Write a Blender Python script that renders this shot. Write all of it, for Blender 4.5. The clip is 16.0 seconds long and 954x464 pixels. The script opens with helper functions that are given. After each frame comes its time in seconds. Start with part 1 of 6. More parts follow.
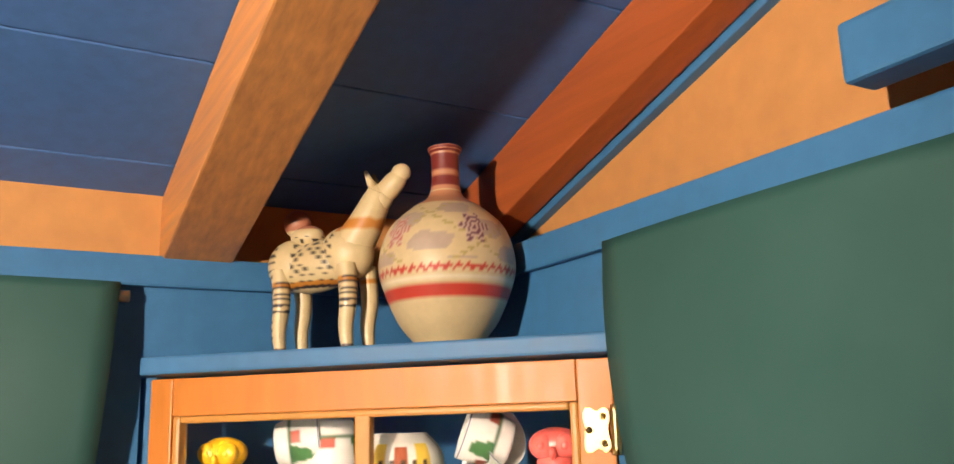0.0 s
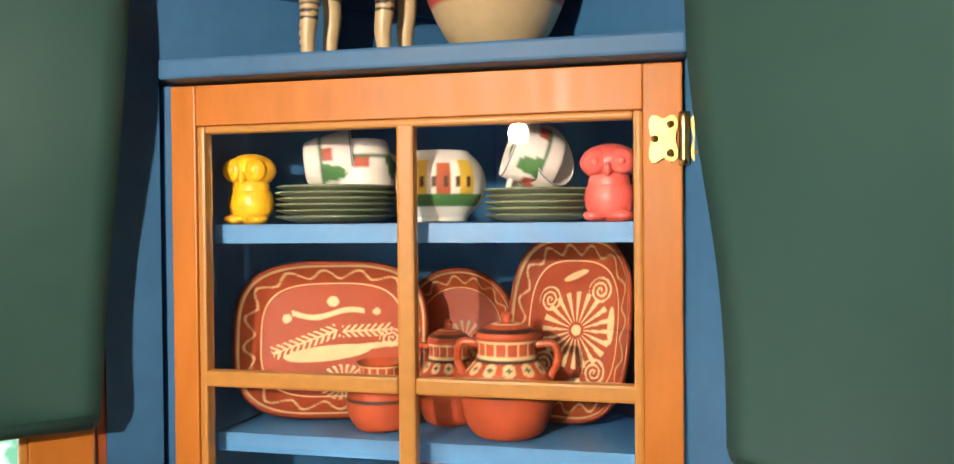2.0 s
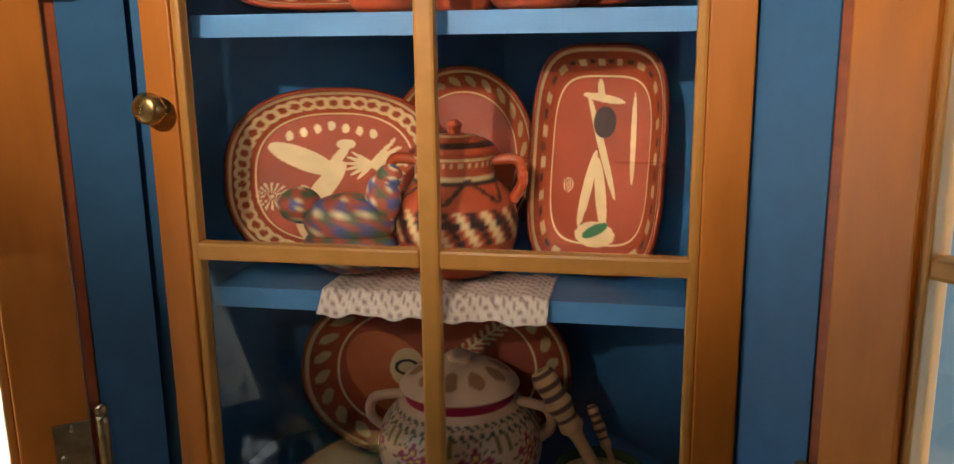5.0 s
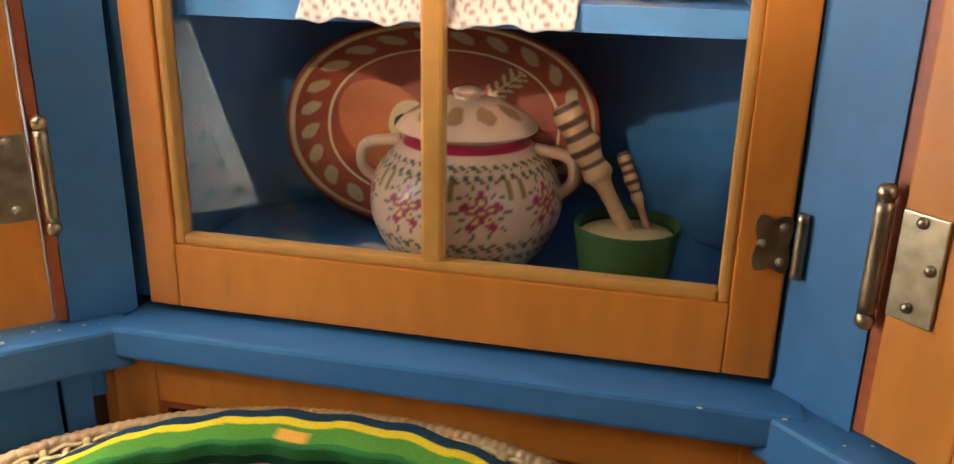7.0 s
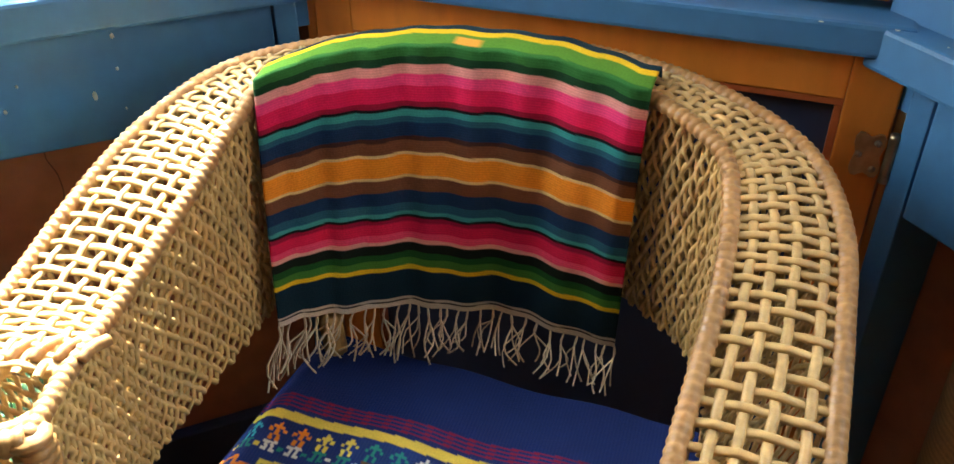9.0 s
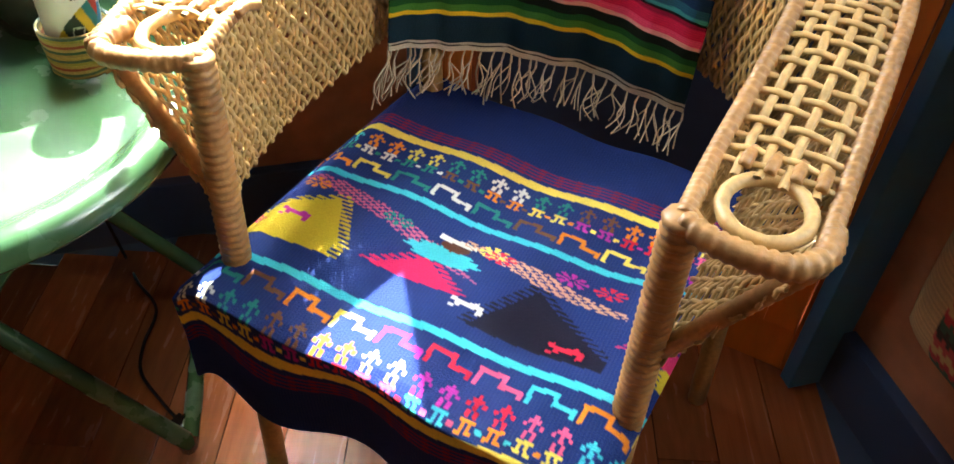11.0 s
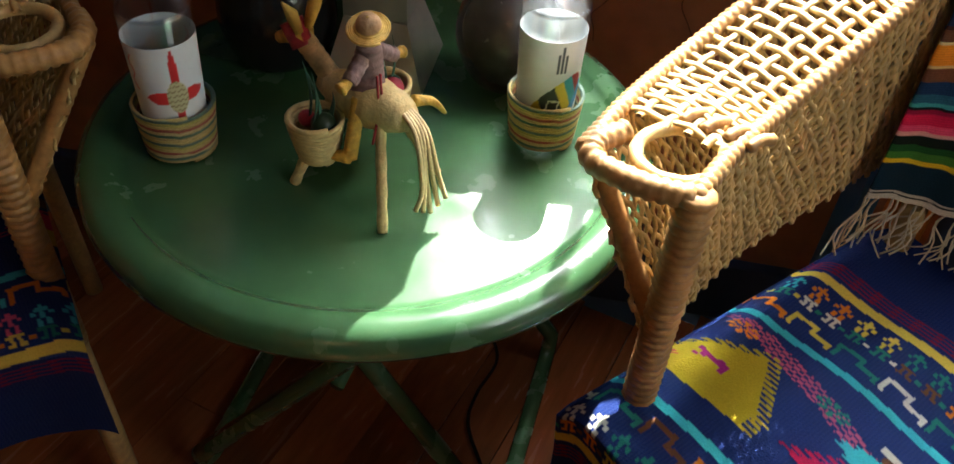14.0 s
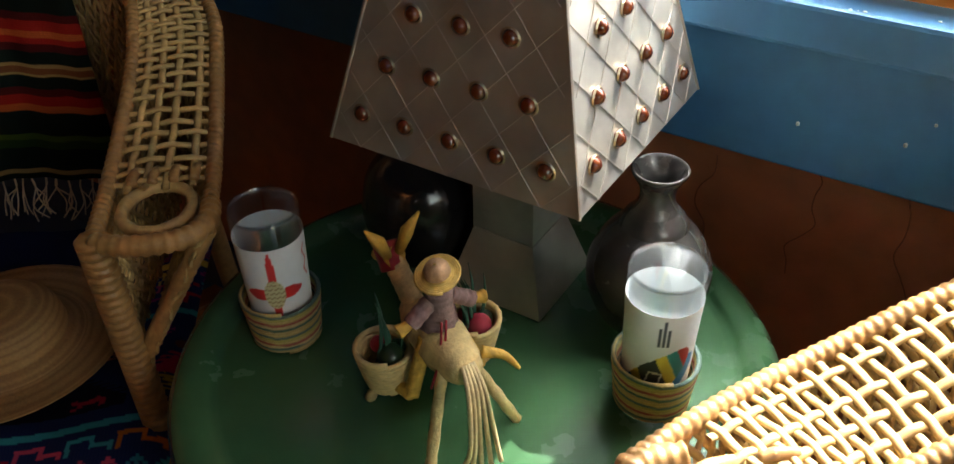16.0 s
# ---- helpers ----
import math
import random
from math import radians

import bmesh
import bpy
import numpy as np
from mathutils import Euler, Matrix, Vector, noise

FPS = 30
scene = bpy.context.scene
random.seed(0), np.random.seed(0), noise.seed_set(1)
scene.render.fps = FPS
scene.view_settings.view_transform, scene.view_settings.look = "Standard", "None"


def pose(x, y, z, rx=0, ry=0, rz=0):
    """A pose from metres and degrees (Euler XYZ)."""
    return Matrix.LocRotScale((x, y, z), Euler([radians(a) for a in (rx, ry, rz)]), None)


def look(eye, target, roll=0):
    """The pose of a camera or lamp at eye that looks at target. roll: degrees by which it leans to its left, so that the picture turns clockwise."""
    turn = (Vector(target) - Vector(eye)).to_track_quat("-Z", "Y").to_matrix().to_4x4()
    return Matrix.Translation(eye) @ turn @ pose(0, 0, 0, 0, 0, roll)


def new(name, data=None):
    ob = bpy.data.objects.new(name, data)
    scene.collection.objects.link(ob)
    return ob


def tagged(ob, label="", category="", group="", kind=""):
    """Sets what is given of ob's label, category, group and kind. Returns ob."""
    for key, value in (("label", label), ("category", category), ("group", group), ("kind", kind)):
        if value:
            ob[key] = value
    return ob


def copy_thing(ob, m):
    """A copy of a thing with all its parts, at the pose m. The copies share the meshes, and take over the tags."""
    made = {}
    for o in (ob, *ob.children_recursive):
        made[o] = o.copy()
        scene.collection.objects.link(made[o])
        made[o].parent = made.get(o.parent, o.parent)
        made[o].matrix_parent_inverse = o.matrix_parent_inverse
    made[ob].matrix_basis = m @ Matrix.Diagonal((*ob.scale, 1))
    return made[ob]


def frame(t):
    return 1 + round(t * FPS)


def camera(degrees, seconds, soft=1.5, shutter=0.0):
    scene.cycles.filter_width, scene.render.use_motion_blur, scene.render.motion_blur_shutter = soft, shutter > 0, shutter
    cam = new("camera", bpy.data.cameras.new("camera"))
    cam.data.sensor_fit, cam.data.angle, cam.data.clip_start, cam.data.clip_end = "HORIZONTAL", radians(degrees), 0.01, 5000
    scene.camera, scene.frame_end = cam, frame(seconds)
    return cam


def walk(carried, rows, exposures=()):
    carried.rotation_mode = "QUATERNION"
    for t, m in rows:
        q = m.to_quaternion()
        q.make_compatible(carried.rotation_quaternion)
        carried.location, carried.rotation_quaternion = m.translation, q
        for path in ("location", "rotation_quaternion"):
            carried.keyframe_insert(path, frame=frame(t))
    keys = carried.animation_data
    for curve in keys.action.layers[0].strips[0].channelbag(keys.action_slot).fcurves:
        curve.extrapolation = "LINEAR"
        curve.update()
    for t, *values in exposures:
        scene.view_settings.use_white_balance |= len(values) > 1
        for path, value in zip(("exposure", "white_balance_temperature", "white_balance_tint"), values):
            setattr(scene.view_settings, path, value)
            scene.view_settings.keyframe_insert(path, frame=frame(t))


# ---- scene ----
cam = camera(57.5, 16.0)
PATH = [
    (0, (0.3636, 0.1236, 1.8145), (-0.0864, 1.8409, 2.21), -1.8),
    (0.5, (0.3055, 0.16, 1.7945), (-0.1264, 1.9045, 2.0718), -2.1),
    (1, (0.2773, 0.1627, 1.78), (-0.1327, 1.9164, 2.03), -1.3),
    (1.5, (0.2691, 0.1664, 1.7573), (-0.13, 1.9373, 1.8445), -0.7),
    (2, (0.2736, 0.1864, 1.7355), (-0.1591, 1.9527, 1.7091), -0.5),
    (2.5, (0.2709, 0.2018, 1.71), (-0.1973, 1.9555, 1.5964), -0.9),
    (3, (0.2627, 0.2136, 1.6764), (-0.17, 1.9709, 1.4964), -0.9),
    (3.5, (0.2327, 0.2336, 1.6436), (-0.1609, 1.9927, 1.4091), -0.8),
    (4, (0.2064, 0.2509, 1.5909), (-0.1418, 2.0073, 1.2718), -0.9),
    (4.2, (0.1991, 0.2555, 1.5764), (-0.1318, 2.0073, 1.2191), -1.0),
    (6.3, (0.1827, 0.3473, 1.3373), (-0.2073, 2.0645, 0.8827), 0.2),
    (6.5, (0.1818, 0.3582, 1.3273), (-0.2036, 2.0582, 0.8109), 0.3),
    (7, (0.1836, 0.38, 1.3018), (-0.2073, 2.0509, 0.7009), 1.1),
    (7.5, (0.1918, 0.3782, 1.28), (-0.3409, 1.9555, 0.55), -0.6),
    (8, (0.1864, 0.3291, 1.26), (-0.3264, 1.8664, 0.4355), -1.0),
    (8.5, (0.1945, 0.2582, 1.2482), (-0.3045, 1.7282, 0.3027), -0.2),
    (9, (0.21, 0.2045, 1.2409), (-0.3545, 1.5982, 0.2191), -0.8),
    (9.5, (0.2264, 0.1482, 1.2273), (-0.3355, 1.5, 0.1491), -0.6),
    (10, (0.25, 0.1045, 1.2136), (-0.28, 1.4345, 0.0936), 2.0),
    (10.2, (0.2691, 0.0873, 1.2082), (-0.2573, 1.3973, 0.0627), 3.0),
    (12.3, (0.2509, 0.03, 1.1873), (-0.5227, 1.0318, -0.1182), 2.2),
    (12.5, (0.2264, 0.0427, 1.1827), (-0.5618, 1.0491, -0.11), 2.3),
    (13, (0.1509, 0.0555, 1.1836), (-0.6527, 1.0764, -0.0882), 3.6),
    (13.5, (0.0991, 0.0518, 1.1845), (-0.8518, 0.9627, -0.0691), 1.5),
    (14, (0.0636, 0.0709, 1.1945), (-0.9918, 0.8736, -0.05), 4.2),
    (14.5, (0.05, 0.1455, 1.2173), (-1.1818, 0.7445, 0.0218), 4.8),
    (15, (0.0427, 0.2136, 1.2245), (-1.2655, 0.6855, 0.0527), 3.4),
    (15.5, (0.0345, 0.2509, 1.2345), (-1.3064, 0.6118, 0.0609), 0.8),
    (16, (0.0191, 0.2782, 1.2491), (-1.4018, 0.5682, 0.1518), -1.6),
]
# One unit of the plan is K metres; the floor lies at F in the plan.
K, F = 1.1, 0.21


def W(p):
    return Vector((p[0] * K, p[1] * K, (p[2] - F) * K))


walk(cam, [(t, look(W(eye), W(target), roll)) for t, eye, target, roll in PATH],
     exposures=[(0, 1.35), (2.0, 1.15), (3.5, 0.45), (4.2, 0.4), (6.5, 2.0), (7.5, 2.65), (9, 2.8), (10, 2.85), (12.5, 3.9), (13.5, 2.75), (14.5, 2.05), (16, 1.85)])

# ---- light ----
AZ, EL = radians(129.5), radians(44)
world = bpy.data.worlds.new("sky")
scene.world = world
world.use_nodes = True
wn = world.node_tree.nodes
sky = wn.new("ShaderNodeTexSky")
sky.sky_type, sky.sun_disc, sky.sun_elevation, sky.sun_rotation = "NISHITA", False, EL, radians(90) - AZ
world.node_tree.links.new(sky.outputs[0], wn["Background"].inputs[0])
wn["Background"].inputs[1].default_value = 0.075
sun = new("sun", bpy.data.lights.new("sun", "SUN"))
sun.data.energy, sun.data.angle, sun.data.color = 5.0, radians(0.6), (1.0, 0.97, 0.92)
sun.matrix_world = look((math.cos(AZ) * math.cos(EL) * 9, math.sin(AZ) * math.cos(EL) * 9, math.sin(EL) * 9), (0, 0, 0))


def lamp(name, kind, eye, target, watts, colour, size):
    l = new(name, bpy.data.lights.new(name, kind))
    l.data.energy, l.data.color = watts, colour
    if kind == "AREA":
        l.data.shape, l.data.size, l.data.size_y = "RECTANGLE", size[0], size[1]
    else:
        l.data.shadow_soft_size = size
    l.matrix_world = look(W(eye), W(target))
    return l


spot = lamp("room_spot", "SPOT", (-0.20, -0.6, 1.98), (0.0, 1.0, 2.02), 72, (1.0, 0.82, 0.67), 0.03)
spot.data.spot_size, spot.data.spot_blend = radians(59), 0.65
lamp("window_light_left", "AREA", (-0.52, 0.76, 1.27), (0.1, 0.14, 1.0), 1.8, (0.93, 0.97, 1.0), (0.55, 0.5))
lamp("window_light_right", "AREA", (0.60, 0.68, 1.27), (0.0, 0.08, 1.0), 0.6, (0.93, 0.97, 1.0), (0.55, 0.5))

# ---- materials ----
MATS = {}


def nodes_of(name):
    m = bpy.data.materials.new(name)
    m.use_nodes = True
    t = m.node_tree
    return m, t.nodes, t.links, t.nodes["Principled BSDF"]


def finish(n, l, b, src, scale, amount, bump, rough, stretch=(1, 1, 1), random_obj=0.0, stains=0.5, turned=None):
    """Grain and stains over a colour socket, with fine relief and uneven gloss."""
    co = n.new("ShaderNodeTexCoord")
    mp = n.new("ShaderNodeMapping")
    mp.inputs["Scale"].default_value = stretch
    if turned is not None:
        mp.vector_type = "TEXTURE"
        mp.inputs["Rotation"].default_value = (0, 0, radians(turned))
    l.new(co.outputs["Object"], mp.inputs["Vector"])
    fine, big = n.new("ShaderNodeTexNoise"), n.new("ShaderNodeTexNoise")
    fine.inputs["Scale"].default_value, big.inputs["Scale"].default_value = scale, scale * 0.07
    fine.inputs["Detail"].default_value, big.inputs["Detail"].default_value = 6, 4
    l.new(mp.outputs[0], fine.inputs["Vector"])
    l.new(mp.outputs[0], big.inputs["Vector"])
    add = n.new("ShaderNodeMath")
    add.operation = "MULTIPLY_ADD"
    l.new(big.outputs[0], add.inputs[0])
    add.inputs[1].default_value = stains
    l.new(fine.outputs[0], add.inputs[2])
    rng = n.new("ShaderNodeMapRange")
    l.new(add.outputs[0], rng.inputs[0])
    rng.inputs[1].default_value, rng.inputs[2].default_value = 0.3 + stains * 0.3, 0.7 + stains * 0.7
    rng.inputs[3].default_value, rng.inputs[4].default_value = 1 - amount, 1 + amount * 0.6
    hsv = n.new("ShaderNodeHueSaturation")
    l.new(rng.outputs[0], hsv.inputs["Value"])
    if random_obj:
        info, r2, mul = n.new("ShaderNodeObjectInfo"), n.new("ShaderNodeMapRange"), n.new("ShaderNodeMath")
        l.new(info.outputs["Random"], r2.inputs[0])
        r2.inputs[3].default_value, r2.inputs[4].default_value = 1 - random_obj, 1 + random_obj
        mul.operation = "MULTIPLY"
        l.new(r2.outputs[0], mul.inputs[0])
        l.new(rng.outputs[0], mul.inputs[1])
        l.new(mul.outputs[0], hsv.inputs["Value"])
    l.new(src, hsv.inputs["Color"])
    l.new(hsv.outputs[0], b.inputs["Base Color"])
    rr = n.new("ShaderNodeMapRange")
    l.new(add.outputs[0], rr.inputs[0])
    rr.inputs[1].default_value, rr.inputs[2].default_value = 0.4, 1.1
    rr.inputs[3].default_value, rr.inputs[4].default_value = max(0.03, rough - 0.1), min(1, rough + 0.12)
    l.new(rr.outputs[0], b.inputs["Roughness"])
    bp = n.new("ShaderNodeBump")
    bp.inputs["Strength"].default_value, bp.inputs["Distance"].default_value = bump, 0.002
    l.new(fine.outputs[0], bp.inputs["Height"])
    l.new(bp.outputs[0], b.inputs["Normal"])


def paint(name, colour, rough=0.5, scale=60, amount=0.15, bump=0.15, metal=0.0, stretch=(1, 1, 1), random_obj=0.0, coat=0.0, stains=0.5, turned=None):
    if name in MATS:
        return MATS[name]
    m, n, l, b = nodes_of(name)
    rgb = n.new("ShaderNodeRGB")
    rgb.outputs[0].default_value = (*colour, 1)
    b.inputs["Metallic"].default_value, b.inputs["Coat Weight"].default_value = metal, coat
    b.inputs["Coat Roughness"].default_value = 0.08
    finish(n, l, b, rgb.outputs[0], scale, amount, bump, rough, stretch, random_obj, stains, turned)
    MATS[name] = m
    return m


def dyed(name, rough=0.9, scale=300, amount=0.12, bump=0.3, coat=0.0, sheen=0.0):
    """Takes the pattern's colour from the mesh's own colour layer."""
    if name in MATS:
        return MATS[name]
    m, n, l, b = nodes_of(name)
    at = n.new("ShaderNodeAttribute")
    at.attribute_name = "pattern"
    b.inputs["Coat Weight"].default_value, b.inputs["Sheen Weight"].default_value = coat, sheen
    b.inputs["Coat Roughness"].default_value = 0.06
    finish(n, l, b, at.outputs["Color"], scale, amount, bump, rough)
    MATS[name] = m
    return m


def glass(name, colour=(1, 1, 1), rough=0.0, ior=1.45):
    m, n, l, b = nodes_of(name)
    b.inputs["Base Color"].default_value = (*colour, 1)
    b.inputs["Transmission Weight"].default_value, b.inputs["Roughness"].default_value, b.inputs["IOR"].default_value = 1, rough, ior
    return m


ORANGE = paint("orange_paint", (0.67, 0.22, 0.026), 0.42, 45, 0.18, 0.12, stretch=(1, 1, 0.25))
TRIM = paint("honey_trim", (0.62, 0.29, 0.06), 0.4, 50, 0.15, 0.1)
BLUE = paint("blue_paint", (0.046, 0.176, 0.36), 0.5, 40, 0.16, 0.12)
NAVY = paint("navy_paint", (0.025, 0.05, 0.11), 0.5, 40, 0.2, 0.1)
CEIL = paint("ceiling_blue", (0.06, 0.16, 0.40), 0.55, 50, 0.2, 0.15)
RAFTER = paint("rafter_wood", (0.58, 0.24, 0.07), 0.45, 110, 0.38, 0.2, stretch=(16, 1, 1), turned=-45)
REDWOOD = paint("red_stained_wood", (0.42, 0.10, 0.025), 0.45, 90, 0.25, 0.15, stretch=(16, 1, 1), turned=-45)
PLASTER = paint("ochre_plaster", (0.57, 0.26, 0.08), 0.7, 30, 0.15, 0.2)
BROWN = paint("brown_plaster", (0.42, 0.165, 0.075), 0.55, 25, 0.3, 0.3)
CRACK = paint("crack_dark", (0.17, 0.06, 0.03), 0.9, 60, 0.2, 0.1)
BLIND = paint("green_vinyl", (0.030, 0.095, 0.080), 0.5, 30, 0.1, 0.12)
FLOORM = paint("fir_floor", (0.31, 0.10, 0.033), 0.22, 70, 0.35, 0.1, stretch=(0.06, 1, 1), random_obj=0.35, coat=0.3)
BRASS = paint("brass", (0.62, 0.43, 0.16), 0.3, 80, 0.2, 0.1, metal=1.0)
AGED = paint("aged_brass", (0.48, 0.40, 0.26), 0.35, 80, 0.35, 0.2, metal=1.0)
STEEL = paint("perforated_steel", (0.40, 0.36, 0.30), 0.4, 90, 0.3, 0.1, metal=0.8)
TIN = paint("tin", (0.62, 0.59, 0.52), 0.38, 22, 0.3, 0.1, metal=0.82)
GREEN = paint("green_enamel", (0.048, 0.125, 0.052), 0.24, 25, 0.14, 0.05, coat=0.45)
WICKER = paint("rattan", (0.55, 0.37, 0.14), 0.42, 120, 0.4, 0.3, coat=0.15, stains=0.9)
WRAP = paint("rattan_wrap", (0.40, 0.215, 0.07), 0.4, 140, 0.45, 0.3, coat=0.15, stains=0.9)
STRAW = paint("straw", (0.62, 0.45, 0.19), 0.6, 160, 0.3, 0.4)
BLACK = paint("black_glaze", (0.012, 0.011, 0.011), 0.16, 40, 0.3, 0.05)
CLOTH = dyed("woven_cloth", 0.95, 500, 0.18, 0.5, sheen=0.0)
CLOTH.node_tree.nodes["Principled BSDF"].inputs["Specular IOR Level"].default_value = 0.12
CLAY = dyed("glazed_clay", 0.5, 60, 0.18, 0.08, coat=0.1)
CLAY.node_tree.nodes["Principled BSDF"].inputs["Specular IOR Level"].default_value = 0.25
MATTE = dyed("matte_clay", 0.42, 80, 0.1, 0.1, coat=0.3)
WEAVE = dyed("straw_weave", 0.65, 300, 0.2, 0.5)
PANE = glass("pane_glass")
CUPGLASS, _n, _l, _b = nodes_of("tumbler_glass")
_mix, _tr, _gl = _n.new("ShaderNodeMixShader"), _n.new("ShaderNodeBsdfTransparent"), _n.new("ShaderNodeBsdfGlossy")
_tr.inputs[0].default_value, _gl.inputs["Roughness"].default_value, _mix.inputs[0].default_value = (0.95, 0.97, 0.97, 1), 0.02, 0.15
_l.new(_tr.outputs[0], _mix.inputs[1])
_l.new(_gl.outputs[0], _mix.inputs[2])
_l.new(_mix.outputs[0], _n["Material Output"].inputs[0])
FROST = paint("frosted_glass", (0.82, 0.84, 0.85), 0.4, 60, 0.06, 0.02)
CREAM = paint("cream_yarn", (0.62, 0.54, 0.38), 0.95, 300, 0.15, 0.3)

# ---- builders ----


def part(name, bm, material, parent=None, label="", smooth=False, plan=True):
    """Links a bmesh, drawn in plan units, as one mesh object."""
    me = bpy.data.meshes.new(name)
    if plan:
        for v in bm.verts:
            v.co = W(v.co)
    bm.to_mesh(me)
    bm.free()
    return meshed(name, me, material, parent, label, smooth)


def meshed(name, me, material, parent=None, label="", smooth=False):
    me.materials.append(material)
    if smooth:
        me.polygons.foreach_set("use_smooth", [True] * len(me.polygons))
    ob = new(name, me)
    if parent:
        ob.parent = parent
    if label:
        ob["label"] = label
    return ob


def thing(name, label, category, group="", kind=""):
    return tagged(new(name), label, category, group, kind)


def box(bm, lo, hi, at=None, bevel=0.0):
    """A box from corner to corner, carried into place by the function at."""
    vs = []
    r = bmesh.ops.create_cube(bm, size=1)
    for v in r["verts"]:
        v.co = Vector([lo[i] + (v.co[i] + 0.5) * (hi[i] - lo[i]) for i in range(3)])
        vs.append(v)
    if bevel:
        e = list({e for v in vs for e in v.link_edges})
        r = bmesh.ops.bevel(bm, geom=e, offset=bevel, segments=2, affect="EDGES", profile=0.6)
        vs = list({v for f in r["faces"] for v in f.verts} | {v for v in vs if v.is_valid})
    if at:
        for v in vs:
            v.co = at(*v.co)
    return bm


def pieces(name, spans, material, parent, at=None, bevel=0.0):
    for lo, hi in spans:
        boxes(name, [(lo, hi)], material, parent, at, bevel)


def sub(name, parent, label=""):
    ob = new(name)
    ob.parent = parent
    if label:
        ob["label"] = label
    return ob


def boxes(name, spans, material, parent, at=None, bevel=0.0, label=""):
    bm = bmesh.new()
    for lo, hi in spans:
        box(bm, lo, hi, at, bevel)
    return part(name, bm, material, parent, label)


def wall_frame(ox, oy, dx, dy, nx, ny):
    return lambda a, b, z: Vector((ox + a * dx + b * nx, oy + a * dy + b * ny, z))


R2 = math.sqrt(0.5)
LEFT = wall_frame(-0.27, 1.0, -R2, -R2, R2, -R2)
RIGHT = wall_frame(0.27, 1.0, R2, -R2, -R2, -R2)
FACE = lambda x, y, z: Vector((x, y, z))


def spline(pts, n):
    """Points along a smooth curve through pts (Catmull-Rom)."""
    p = np.array([pts[0]] + list(pts) + [pts[-1]], float)
    out = []
    for t in np.linspace(0, len(pts) - 1 - 1e-6, n):
        i, f = int(t), t - int(t)
        a, b, c, d = p[i], p[i + 1], p[i + 2], p[i + 3]
        out.append(0.5 * (2 * b + (c - a) * f + (2 * a - 5 * b + 4 * c - d) * f * f + (3 * b - a - 3 * c + d) * f ** 3))
    return np.array(out)


def tube(bm, pts, radius, sides=8, ripple=0.0, pitch=0.008, taper=None, cap=True):
    """A tube along pts; ripple gives it the bumps of a wrapped cane."""
    pts = [Vector(p) for p in pts]
    rings, along = [], 0.0
    up = None
    for i, p in enumerate(pts):
        d = (pts[min(i + 1, len(pts) - 1)] - pts[max(i - 1, 0)]).normalized()
        if up is None:
            up = d.orthogonal().normalized()
        up = (up - d * up.dot(d)).normalized()
        side = d.cross(up)
        if i:
            along += (p - pts[i - 1]).length
        r = radius * (taper(i / (len(pts) - 1)) if taper else 1)
        if ripple:
            r *= 1 + ripple * abs(math.sin(math.pi * along / pitch))
        rings.append([bm.verts.new(p + (up * math.cos(k * 2 * math.pi / sides) + side * math.sin(k * 2 * math.pi / sides)) * r) for k in range(sides)])
    for a, b in zip(rings, rings[1:]):
        for k in range(sides):
            bm.faces.new((a[k], a[(k + 1) % sides], b[(k + 1) % sides], b[k]))
    if cap:
        bm.faces.new(rings[0][::-1])
        bm.faces.new(rings[-1])
    return bm


def line(a, b, n):
    return [Vector(a).lerp(Vector(b), i / (n - 1)) for i in range(n)]


def grid_mesh(name, P, C, n, m, material, parent=None, label="", thick=0.0, closed=False, keep=None, xf=None):
    """A fine sheet P(u, v) with the dyed pattern C(u, v); u and v go from 0 to 1."""
    U, V = np.meshgrid(np.linspace(0, 1, n + 1), np.linspace(0, 1, m + 1), indexing="ij")
    X = np.stack(np.broadcast_arrays(*P(U, V)), -1).reshape(-1, 3).astype(float)
    col = np.ones(((n + 1) * (m + 1), 4))
    col[:, :3] = C(U, V).reshape(-1, 3)
    if xf is not None:
        X = X @ np.array(xf.to_3x3()).T + np.array(xf.translation)
    X = np.column_stack((X[:, 0] * K, X[:, 1] * K, (X[:, 2] - F) * K))
    i, j = np.meshgrid(np.arange(n), np.arange(m), indexing="ij")
    q = (i * (m + 1) + j).ravel()
    faces = np.column_stack((q, q + m + 1, q + m + 2, q + 1))
    if keep is not None:
        faces = faces[keep((i.ravel() + 0.5) / n, (j.ravel() + 0.5) / m)]
    me = bpy.data.meshes.new(name)
    me.from_pydata(X.tolist(), [], faces.tolist())
    at = me.color_attributes.new("pattern", "FLOAT_COLOR", "POINT")
    at.data.foreach_set("color", col.ravel())
    if closed:
        bm = bmesh.new()
        bm.from_mesh(me)
        bmesh.ops.remove_doubles(bm, verts=bm.verts, dist=1e-6)
        bm.to_mesh(me)
        bm.free()
    ob = meshed(name, me, material, parent, label, True)
    if thick:
        s = ob.modifiers.new("thickness", "SOLIDIFY")
        s.thickness, s.offset = thick * K, 0
    return ob


def rgb(*c):
    return np.array(c, float)


def flat(c):
    return lambda U, V: np.broadcast_to(rgb(*c), U.shape + (3,)).copy()


def put(C, mask, c):
    C[mask] = c
    return C


